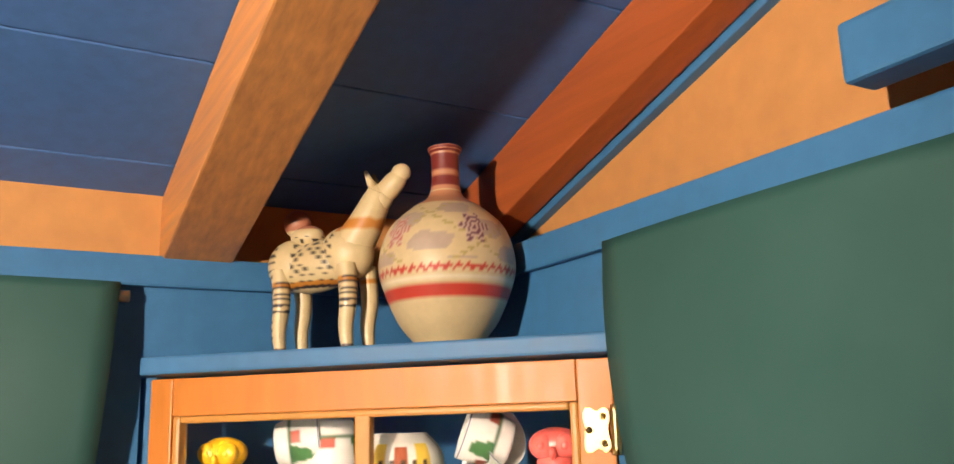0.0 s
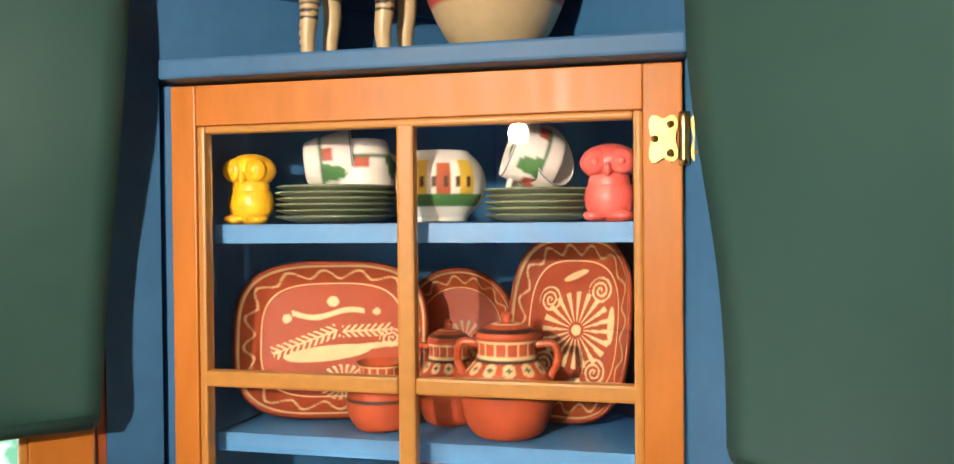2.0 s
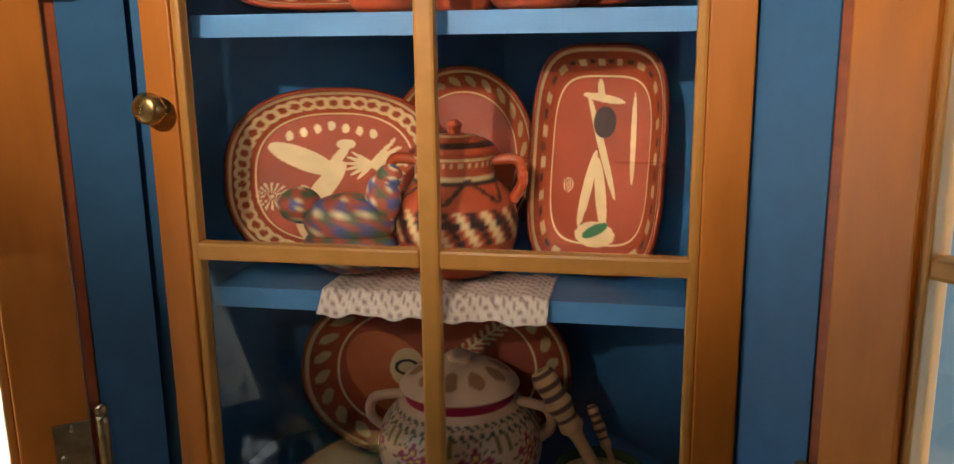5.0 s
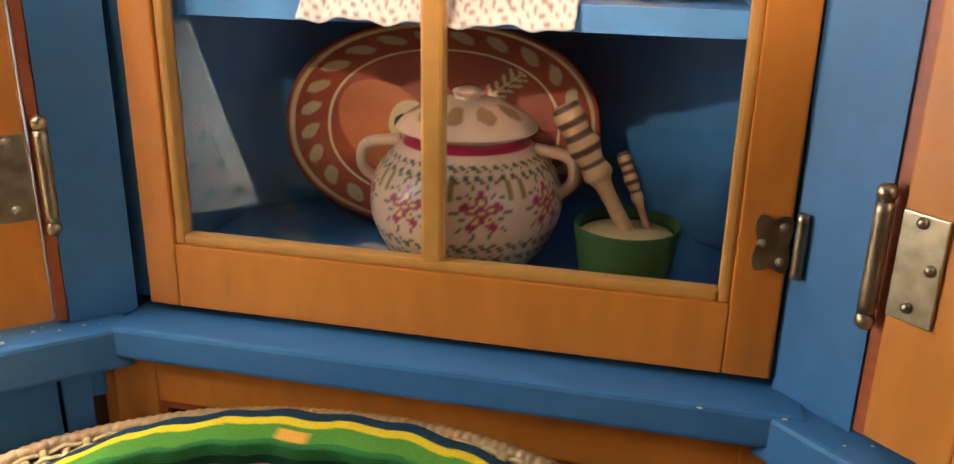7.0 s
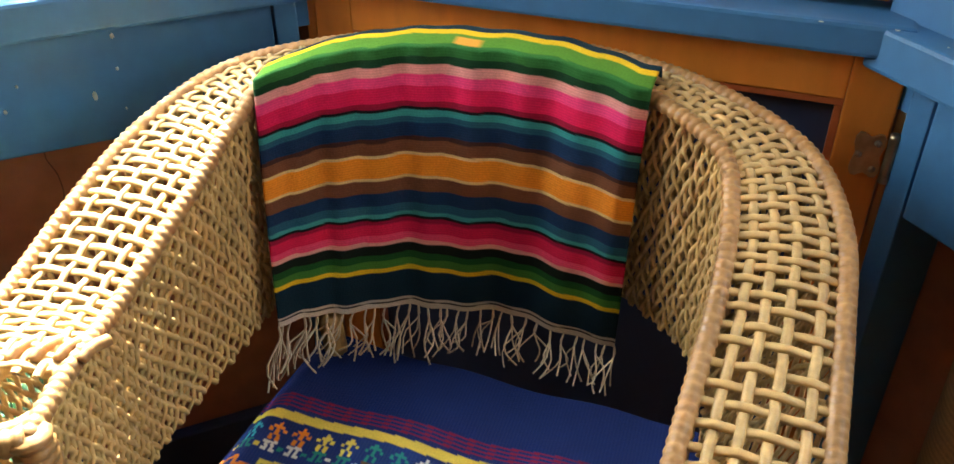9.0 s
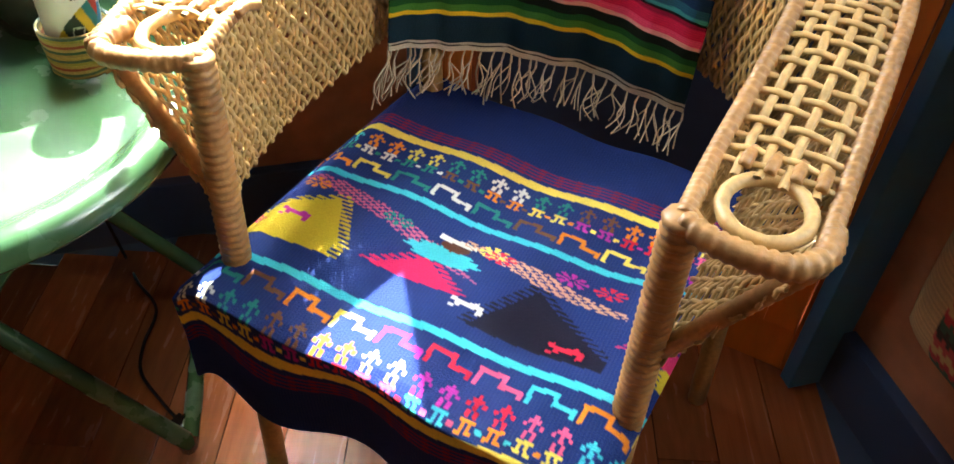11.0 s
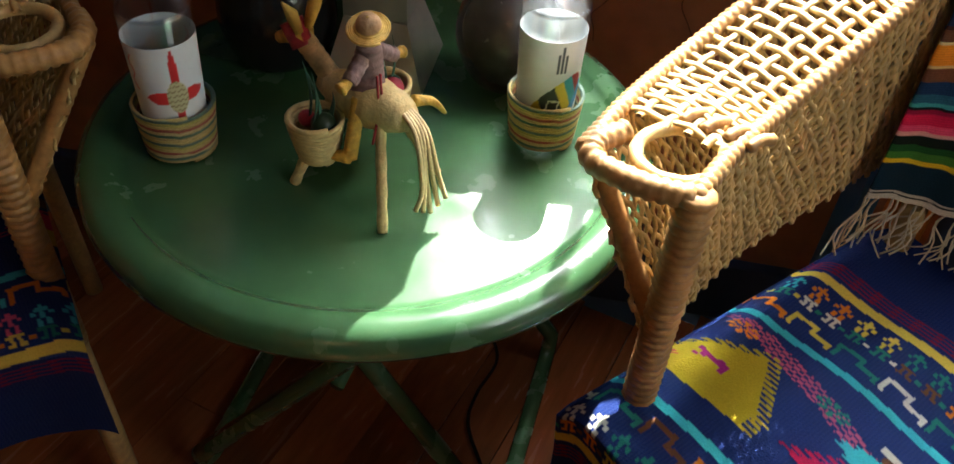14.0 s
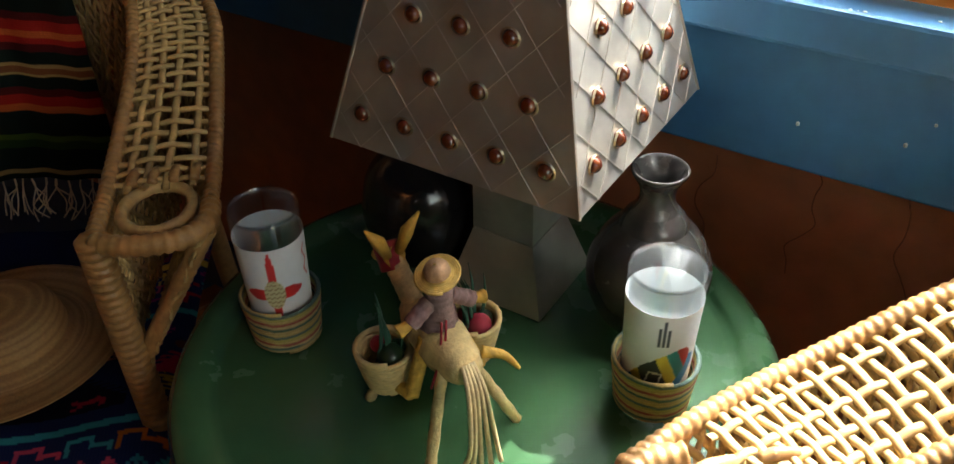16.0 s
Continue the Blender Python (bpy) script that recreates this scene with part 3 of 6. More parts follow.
def strands(paths, width, thick, name, material, parent, label=""):
    """Flat canes along many paths, joined into one mesh; each path has points and normals."""
    V, Fc = [], []
    for pts, nor in paths:
        n = len(pts)
        if n < 2:
            continue
        d = np.gradient(pts, axis=0)
        d /= np.linalg.norm(d, axis=1)[:, None] + 1e-12
        side = np.cross(d, nor)
        side /= np.linalg.norm(side, axis=1)[:, None] + 1e-12
        base = len(V) and sum(len(x) for x in V) or 0
        ring = np.stack((pts + side * width, pts + nor * thick + side * width * 0.45, pts + nor * thick - side * width * 0.45, pts - side * width, pts - nor * thick), 1)
        V.append(ring.reshape(-1, 3))
        i, k = np.meshgrid(np.arange(n - 1), np.arange(5), indexing="ij")
        a, b = base + i * 5 + k, base + i * 5 + (k + 1) % 5
        Fc.append(np.stack((a, b, b + 5, a + 5), -1).reshape(-1, 4))
    X = np.concatenate(V)
    X = np.column_stack((X[:, 0] * K, X[:, 1] * K, (X[:, 2] - F) * K))
    me = bpy.data.meshes.new(name)
    me.from_pydata(X.tolist(), [], np.concatenate(Fc).tolist())
    ob = meshed(name, me, material, parent, label, True)
    return tagged(ob, kind="stuff")


def weave(P, s0, s1, length, height, pitch_s, pitch_v, name, parent, slant=0.0, amp=0.0022, width=0.0032, jitter=0.0007, seed=1):
    """Two families of canes over and under one another on the sheet P(s, v); slant leans both families into diamonds."""
    rng = np.random.RandomState(seed)
    paths = []
    ns, nv = max(2, int(length / pitch_s)), max(2, int(height / pitch_v))

    def sheet(s, v):
        s = np.clip(s, s0, s1)
        p = P(s, v)
        e = 1e-3
        ds = P(np.clip(s + e, 0, 1), v) - P(np.clip(s - e, 0, 1), v)
        dv = P(s, np.clip(v + e, 0, 1)) - P(s, np.clip(v - e, 0, 1))
        nn = np.cross(ds, dv)
        nn /= np.linalg.norm(nn, axis=-1)[..., None] + 1e-12
        return p, nn

    if slant == 0:
        for j in range(1, nv):
            m = ns * 2 + 1
            k = np.arange(m)
            s = s0 + (s1 - s0) * k / (m - 1)
            p, nn = sheet(s, np.full(m, j / nv) + rng.uniform(-1, 1) * 0.15 / nv)
            off = amp * np.cos(np.pi * (k / 2 + j)) * (k % 2 == 0)
            paths.append((p + nn * off[:, None] + rng.normal(0, jitter * 0.4, p.shape), nn))
        for i in range(1, ns):
            m = nv * 2 + 1
            k = np.arange(m)
            s = np.full(m, s0 + (s1 - s0) * (i + rng.uniform(-0.15, 0.15)) / ns)
            p, nn = sheet(s, k / (m - 1))
            off = -amp * np.cos(np.pi * (k / 2 + i)) * (k % 2 == 0)
            paths.append((p + nn * off[:, None] + rng.normal(0, jitter * 0.4, p.shape), nn))
    else:
        for sgn in (-1, 1):
            reach = slant * height / length
            count = int((1 + reach) * length / pitch_s)
            for i in range(count):
                start = -reach * (sgn > 0) + (1 + reach) * i / count if sgn > 0 else (1 + reach) * i / count
                m = nv * 2 + 1
                k = np.arange(m)
                v = k / (m - 1)
                w = start + sgn * reach * v
                ok = (w >= 0) & (w <= 1)
                if ok.sum() < 3:
                    continue
                s = s0 + (s1 - s0) * w[ok]
                p, nn = sheet(s, v[ok])
                off = sgn * amp * np.cos(np.pi * (k[ok] / 2 + i)) * (k[ok] % 2 == 0)
                paths.append((p + nn * off[:, None] + rng.normal(0, jitter * 0.4, p.shape), nn))
    return strands(paths, width, 0.0018, name, WICKER, parent)


def wicker_chair():
    c = thing("wicker_armchair", "honey-coloured woven rattan armchair with cup rings in its arms", "armchair", "wicker armchairs")
    weave(top_strip, 0.055, 0.945, 1.55, 0.085, 0.0155, 0.0150, "arm_weave", c, width=0.0037, amp=0.0015, seed=3)
    weave(inner_wall, 0.0, 1.0, 1.5, 0.2, 0.0140, 0.0120, "inner_weave", c, slant=0.62, width=0.0029, amp=0.0016, seed=5)
    weave(outer_wall, 0.0, 1.0, 1.6, 0.2, 0.0150, 0.0130, "outer_weave", c, slant=0.62, width=0.0029, amp=0.0016, seed=6)
    for nm, cv in (("inner_rim", inner), ("outer_rim", outer)):
        bm = bmesh.new()
        tube(bm, spline(cv[::4], 1100), 0.0066, 7, 0.2, 0.0078)
        part(nm, bm, WRAP, c, smooth=True)
    for i, sx in ((0, -1), (NR - 1, 1)):
        a, b = Vector(inner[i]), Vector(outer[i])
        bm = bmesh.new()
        pts = spline([a, a.lerp(b, 0.35) + Vector((0, -0.010, 0)), a.lerp(b, 0.8) + Vector((0, -0.008, 0)), b + Vector((0, 0.012, 0)), b + Vector((0, 0.04, 0))], 60)
        tube(bm, pts, 0.0080, 8, 0.25, 0.0085)
        part("arm_end", bm, WRAP, c, smooth=True)
        m = a.lerp(b, 0.5) + Vector((0, 0.042, -0.001))
        bm = bmesh.new()
        tube(bm, [m + Vector((0.030 * math.cos(t), 0.034 * math.sin(t), 0)) for t in np.linspace(0, 2 * math.pi, 60)], 0.0052, 8, 0.1, 0.02, cap=False)
        part("cup_ring", bm, WICKER, c, smooth=True)
        bm = bmesh.new()
        for q in (0.2, 0.4, 0.6, 0.8):
            tube(bm, spline([a.lerp(b, q) + Vector((0, 0.074, 0.004)), a.lerp(b, q) + Vector((0, 0.085, 0.007)), a.lerp(b, q) + Vector((0, 0.10, 0.002))], 12), 0.0042, 6, 0.25, 0.006)
        part("binding", bm, WRAP, c, smooth=True)
        # front post: wrapped above the seat, bare cane below
        bm = bmesh.new()
        tube(bm, line(a + Vector((0, 0.002, 0.004)), (a.x, a.y + 0.004, 0.50), 190), 0.0125, 9, 0.2, 0.0085)
        post = part("leg", bm, WRAP, c, smooth=True)
        bm = bmesh.new()
        tube(bm, line((a.x, a.y + 0.004, 0.52), (a.x + sx * 0.002, a.y + 0.006, F), 10), 0.0125, 10)
        part("foot", bm, WICKER, post, smooth=True)
        bm = bmesh.new()
        tube(bm, line((a.x, a.y + 0.006, 0.672), (b.x, b.y + 0.012, b.z - 0.006), 40), 0.0075, 8, 0.15, 0.009)
        part("brace", bm, WRAP, c, smooth=True)
    for x in (-0.20, 0.20):
        bm = bmesh.new()
        tube(bm, line((x, 0.80, 0.66), (x * 1.05, 0.86, F), 10), 0.0125, 10)
        part("leg", bm, WICKER, c, smooth=True)
    bm = bmesh.new()
    for p, q in (((-0.20, 0.452, 0.575), (0.19, 0.50, 0.575)), ((-0.2, 0.45, 0.578), (-0.20, 0.82, 0.578)), ((0.19, 0.50, 0.578), (0.18, 0.82, 0.578)), ((-0.20, 0.82, 0.575), (0.18, 0.82, 0.575))):
        tube(bm, line(p, q, 8), 0.012, 8)
    part("seat_frame", bm, WICKER, c, smooth=True)
    bm = bmesh.new()
    box(bm, (-0.195, 0.425, 0.570), (0.18, 0.83, 0.592), None, 0.008)
    part("seat", bm, WICKER, c)
    return c


chair = wicker_chair()
TURN2 = Matrix.Translation(W((-0.132, -0.156, F))) @ pose(0, 0, 0, 0, 0, 84)
copy_thing(chair, TURN2)

# ---- textiles ----
PAL = {"y": rgb(.75, .62, .10), "r": rgb(.55, .02, .05), "c": rgb(.05, .50, .58), "g": rgb(.02, .22, .17), "w": rgb(.70, .70, .62), "o": rgb(.75, .24, .02), "m": rgb(.42, .03, .30), "n": rgb(.012, .02, .06), "b": rgb(.16, .07, .03), "p": rgb(.70, .10, .22)}
FIG = ("..1..", ".111.", "1.1.1", "..1..", ".1.1.", ".1.1.")
LEGS = ("11111", ".1.1.", ".1.1.", "11.11")
STAIR = ("111111....", "1....1....", "1....11111", "1........1")


def stamp(C, u, v, cells, size, u0, v0, colour, period=None):
    """Weaves a small block motif into the colour field."""
    h, w = len(cells), len(cells[0])
    uu = u - u0
    if period:
        uu = np.mod(uu, period)
    i, j = np.floor(uu / size).astype(int), np.floor((v - v0) / size).astype(int)
    ok = (i >= 0) & (i < w) & (j >= 0) & (j < h)
    t = np.array([[ch == "1" for ch in row] for row in cells])
    hit = np.zeros(u.shape, bool)
    hit[ok] = t[j[ok], i[ok]]
    if callable(colour):
        C[hit] = colour(np.floor((u - u0) / period).astype(int)[hit])
    else:
        C[hit] = colour


def cloth_colours(c, r):
    """The seat cloth: c across the rows, r down the rows from the yellow stripe, in metres of the plan."""
    r = np.interp(r, [-0.3, 0.0, 0.09, 0.237, 0.335, 0.6], [-0.3, 0.0, 0.0875, 0.2755, 0.3575, 0.62])
    C = np.broadcast_to(rgb(0.012, 0.030, 0.14), c.shape + (3,)).copy()
    C += 0.006 * np.sin(c[..., None] * 1800) + 0.002
    cyc = [PAL[k] for k in "wgboymrpcoyg"]
    pick = lambda shift: (lambda k: np.array(cyc)[(k + shift) % len(cyc)])
    pair = lambda shift: (lambda k: np.array(cyc)[(k // 2 + shift) % len(cyc)])
    for r0, r1, k in ((-0.005, 0.006, "y"), (0.352, 0.363, "y"), (0.083, 0.092, "c"), (0.271, 0.280, "c")):
        put(C, (r > r0) & (r < r1), PAL[k])
    for base in (-0.028, 0.370):
        for q in range(4):
            put(C, (r > base + q * 0.005) & (r < base + q * 0.005 + 0.0022), rgb(0.22, 0.015, 0.05))
    for v0, sh in ((0.011, 0), (0.313, 4)):
        stamp(C, c, r, FIG, 0.0037, 0.0, v0, pair(sh), 0.0254)
        stamp(C, c, r, LEGS, 0.0030, 0.002, v0 + 0.023, pair(sh + 3), 0.0254)
        stamp(C, c, r, ("111", "111"), 0.002, 0.019, v0 + 0.028, pair(sh + 2), 0.0254)
    for v0, sh in ((0.056, 1), (0.288, 5)):
        stamp(C, c, r, STAIR, 0.0045, 0.0, v0, pick(sh), 0.048)
    # broad middle band: feathered blocks, lozenges and stars
    per = 0.29
    q = np.mod(0.095 + (c + 0.121) * 0.62, per)
    band = (r > 0.10) & (r < 0.268)
    rag = 0.004 * np.sign(np.sin(r * 900))
    def tri(cx, top, bot, half, colour, lean=0.0):
        w = half * (r - top) / (bot - top)
        put(C, band & (r > top) & (r < bot) & (np.abs(q - cx - lean * (r - top)) < w + rag), colour)
    tri(0.095, 0.125, 0.215, 0.050, rgb(.52, .42, .03), -0.3)
    put(C, band & (np.abs(r - 0.222) < 0.012) & (np.abs(q - 0.07) < 0.045 + rag), rgb(.52, .42, .03))
    put(C, band & (np.abs(q - 0.115 - (r - 0.128) * 0.8) < 0.04) & (np.abs(r - 0.128 - (q - 0.115) * 0.55) < 0.012) & (np.sin(q * 900) * np.sin(r * 900) > 0), rgb(.5, .1, .2))
    tri(0.165, 0.165, 0.215, 0.034, rgb(.55, .02, .10))
    put(C, band & (np.abs(q - 0.172) < 0.026 - np.abs(r - 0.16) * 0.9 + rag * 0.5) & (np.abs(r - 0.158) < 0.014), PAL["c"])
    put(C, band & ((q - 0.176) ** 2 + (r - 0.138) ** 2 < 0.0095 ** 2), rgb(.10, .04, .025))
    put(C, band & (np.abs(q - 0.176) < 0.013) & (np.abs(r - 0.128) < 0.004), PAL["w"])
    tri(0.235, 0.150, 0.250, 0.05, rgb(.010, .010, .022), 0.2)
    put(C, band & (np.abs(r - 0.138 - (q - 0.23) * 0.3) < 0.013 - np.abs(q - 0.235) * 0.15) & (np.abs(q - 0.235) < 0.055) & (np.sin(q * 800 + r * 300) * np.sin(r * 900) > -0.1), rgb(.55, .30, .20))
    tri(0.03, 0.165, 0.205, 0.026, rgb(.5, .03, .12))
    put(C, band & ((q - 0.035) ** 2 + (r - 0.152) ** 2 < 0.009 ** 2), rgb(.12, .05, .03))
    for sx, sr, k in ((0.07, 0.118, "o"), (0.015, 0.125, "m"), (0.135, 0.135, "g"), (0.20, 0.125, "y"), (0.205, 0.13, "r"), (0.25, 0.12, "m"), (0.275, 0.122, "r")):
        a, d = np.arctan2(r - sr, q - sx), np.hypot(q - sx, r - sr)
        put(C, band & (d < 0.0105) & (np.cos(a * 8) > -0.2) & (d > 0.002), PAL[k])
    for sx, sr, k in ((0.075, 0.175, "m"), (0.205, 0.215, "w"), (0.268, 0.225, "r")):
        stamp(C, q, r, ("1...1..", "111111.", ".11111.", ".1...1.", "1....1."), 0.0035, sx - 0.012, sr, PAL[k])
    return C


def seat_cloth(name, xf, label, tint=None):
    """Covers the seat, droops over the front edge with a ragged hem."""
    def drop_of(U, ln):
        return np.clip(ln - 0.422 + 0.012 * np.sin(U * 3.1 + 0.4), 0, 1)

    def P(U, V):
        x = -0.238 + 0.442 * U
        ln = 0.55 * V
        z = 0.604 + 0.004 * np.sin(U * 7) * np.sin(V * 5) - 0.005 * np.sin(np.pi * U) + 0.0025 * np.sin(U * 19 + V * 6)
        drop = drop_of(U, ln)
        bend = np.minimum(drop, 0.016)
        y = 0.83 - (ln - drop) - 0.9 * bend + 0.008 * np.sin(U * 15 + 1) * np.clip(drop * 14, 0, 1)
        edge = np.clip((-0.205 - x) / 0.03, 0, 1) + np.clip((x - 0.18) / 0.03, 0, 1)
        z = z - bend * 0.35 - np.maximum(drop - 0.016, 0) * (0.98 + 0.10 * np.sin(U * 6 + 1)) - 0.02 * edge ** 2
        return x, y, z

    def C(U, V):
        x, y = -0.238 + 0.442 * U, 0.83 - 0.55 * V
        col = cloth_colours(x * 0.997 + y * 0.078, x * 0.078 - y * 0.997 + 0.718)
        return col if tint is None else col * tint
    return tagged(grid_mesh(name, P, C, 300, 330, CLOTH, None, xf=xf), label, "seat cloth", "seat cloths")


seat_cloth("seat_cloth", None, "navy handwoven cloth with rows of bright motifs on the chair seat")
X2 = Matrix.Translation((-0.132, -0.156, 0)) @ pose(0, 0, 0, 0, 0, 84)
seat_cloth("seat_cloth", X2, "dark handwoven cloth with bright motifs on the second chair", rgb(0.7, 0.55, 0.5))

STRIPES = [(0.0, (.012, .035, .05)), (.02, (.75, .50, .02)), (.04, (.09, .24, .03)), (.075, (.03, .15, .035)), (.11, (.01, .05, .02)), (.135, (.75, .33, .28)), (.165, (.82, .06, .20)), (.20, (.70, .015, .09)),
           (.25, (.30, .01, .04)), (.268, (.01, .01, .012)), (.278, (.04, .28, .26)), (.30, (.02, .10, .15)), (.32, (.012, .035, .09)), (.365, (.06, .025, .02)), (.38, (.17, .065, .03)), (.42, (.72, .50, .22)),
           (.43, (.80, .27, .02)), (.50, (.72, .50, .22)), (.51, (.17, .065, .03)), (.555, (.012, .035, .09)), (.60, (.02, .10, .15)), (.63, (.05, .30, .28)), (.645, (.01, .01, .012)), (.655, (.30, .01, .04)),
           (.67, (.66, .015, .07)), (.71, (.78, .07, .15)), (.735, (.75, .36, .28)), (.75, (.01, .015, .01)), (.785, (.015, .09, .02)), (.81, (.06, .20, .03)), (.838, (.75, .50, .02)), (.855, (.010, .030, .045)),
           (.965, (.55, .50, .38)), (.974, (.03, .03, .03)), (.98, (.60, .53, .40))]
_NIGHT, _RED, _ORANGE, _MOSS, _CREAM = (.008, .016, .012), (.42, .02, .015), (.60, .14, .03), (.05, .10, .015), (.40, .27, .10)
STRIPES2 = [(0.0, _NIGHT), (.06, _MOSS), (.08, _NIGHT), (.14, _CREAM), (.155, (.30, .10, .02)), (.19, _CREAM), (.20, _NIGHT), (.30, (.10, .01, .01)), (.33, _RED), (.37, _ORANGE), (.395, _RED), (.42, (.10, .01, .01)), (.45, _NIGHT),
            (.50, _CREAM), (.515, (.22, .08, .03)), (.54, _CREAM), (.55, _NIGHT), (.60, (.10, .01, .01)), (.63, _RED), (.67, _ORANGE), (.70, _NIGHT), (.80, _MOSS), (.825, (.02, .05, .012)), (.86, _NIGHT), (.955, _CREAM), (.975, _NIGHT)]


def blanket(name, xf, stripes, label):
    """A striped blanket hung over the chair's back, with a knotted fringe."""
    keys, cols = np.array([k for k, _ in stripes]), np.array([c for _, c in stripes])
    top = spline([(-0.250, 0.806, 0), (-0.196, 0.852, 0), (-0.11, 0.884, 0), (0.0, 0.891, 0), (0.098, 0.868, 0)], 60)
    bot = spline([(-0.226, 0.752, 0), (-0.180, 0.806, 0), (-0.105, 0.856, 0), (-0.015, 0.884, 0), (0.086, 0.880, 0)], 60)
    zt = spline([(0.914, 0, 0), (0.928, 0, 0), (0.936, 0, 0), (0.937, 0, 0), (0.931, 0, 0)], 60)[:, 0]
    s = np.linspace(0, 1, 60)

    def P(U, V):
        v = np.clip((V - 0.16) / 0.84, 0, 1)
        tx, ty = np.interp(U, s, top[:, 0]), np.interp(U, s, top[:, 1])
        bx, by = np.interp(U, s, bot[:, 0]), np.interp(U, s, bot[:, 1])
        z0 = np.interp(U, s, zt)
        back = np.clip(0.16 - V, 0, 1) / 0.16
        e = v ** 0.85
        ripple = 0.003 * np.sin(U * 22 + 2 * V) * (0.3 + v) + 0.002 * np.sin(U * 55)
        x = tx + (bx - tx) * e
        y = ty + (by - ty) * e - ripple + 0.052 * np.sin(back * np.pi / 2)
        z = z0 + (0.676 - 0.042 * U - z0) * v + 0.006 * np.sin(np.pi * np.clip(back * 1.2, 0, 1)) - 0.07 * np.clip(back - 0.55, 0, 1)
        return x, y, z

    def C(U, V):
        v = np.clip((V - 0.16) / 0.84, 0, 1)
        wav = np.clip((V - 0.085) / 0.915, 0, 1) + 0.0035 * np.sin(U * 30) * 0.3
        col = cols[np.clip(np.searchsorted(keys, wav, side="right") - 1, 0, len(keys) - 1)]
        mot = (V < 0.152) & (V > 0.132) & (np.abs(U - 0.58) < 0.03)
        col = col.copy()
        col[mot] = (0.75, 0.33, 0.05)
        return col * (1 + 0.12 * np.sin(v * 700))[..., None]
    b = thing(name, label, "blanket", "striped blankets")
    grid_mesh("weave", P, C, 70, 330, CLOTH, b, thick=0.0018, xf=xf)
    rng = random.Random(8)
    bm = bmesh.new()
    m4 = xf or Matrix.Identity(4)
    for i in range(34):
        u = (i + rng.uniform(-0.3, 0.3)) / 33
        u = min(max(u, 0), 1)
        p = Vector([float(q) for q in P(np.array(u), np.array(1.0))])
        knot = p + Vector((rng.uniform(-0.003, 0.003), -0.004, -0.012))
        for k in range(3):
            ln = rng.uniform(0.022, 0.034) * (1.5 if i in (0, 1, 14, 15) else 1)
            tip = knot + Vector((rng.uniform(-0.016, 0.016), rng.uniform(-0.035, -0.004), -ln))
            mid = knot.lerp(tip, 0.5) + Vector((rng.uniform(-0.012, 0.012), rng.uniform(-0.012, 0.006), 0))
            tube(bm, [m4 @ Vector(q) for q in spline([p, knot, mid, tip], 9)], 0.00105, 4)
    tagged(part("fringe", bm, CREAM, b, "cream knotted fringe"), kind="stuff")
    return b


blanket("striped_blanket", None, STRIPES, "bright striped blanket with cream fringe over the chair back")
blanket("striped_blanket", X2, STRIPES2, "red and green striped blanket over the second chair")
# ---- the green table and what stands on it ----
TX, TY, TZ, TR = -0.515, 0.383, 0.707, 0.2625
table = thing("folding_table", "round green enamelled folding table with raised rim", "table")
lathe("tabletop", [(q * TR / 0.256, h) for q, h in ((0.0, 0.0), (0.10, 0.0), (0.20, 0.0), (0.218, 0.001), (0.226, 0.006), (0.236, 0.0085), (0.247, 0.006), (0.2545, -0.002), (0.256, -0.012), (0.252, -0.019), (0.244, -0.018), (0.238, -0.012), (0.15, -0.012), (0.0, -0.012))],
      flat((0.1, 0.2, 0.1)), GREEN, (TX, TY, TZ), table, n=96, m=60)
for nm, foot, top in (("leg_frame", ((-0.317, 0.419), (-0.507, 0.650)), ((-0.645, 0.234), (-0.804, 0.427))), ("leg_frame", ((-0.586, 0.166), (-0.79, 0.40)), ((-0.324, 0.376), (-0.483, 0.569)))):
    (ax, ay), (bx, by) = foot
    (cx, cy), (dx, dy) = top
    zf = F + 0.0115
    pts = line((cx, cy, 0.692), (ax, ay, zf + 0.03), 14) + [Vector((ax + (bx - ax) * 0.02, ay + (by - ay) * 0.02, zf + 0.008))] + line((ax + (bx - ax) * 0.07, ay + (by - ay) * 0.07, zf), (bx - (bx - ax) * 0.07, by - (by - ay) * 0.07, zf), 8) + [Vector((bx - (bx - ax) * 0.02, by - (by - ay) * 0.02, zf + 0.008))] + line((bx, by, zf + 0.03), (dx, dy, 0.692), 14)
    bm = bmesh.new()
    tube(bm, pts, 0.0115, 10)
    part(nm, bm, GREEN, table, smooth=True)
bm = bmesh.new()
tube(bm, line((-0.447, 0.292, 0.455), (-0.63, 0.52, 0.455), 6), 0.008, 8)
part("pivot_bar", bm, GREEN, table, smooth=True)


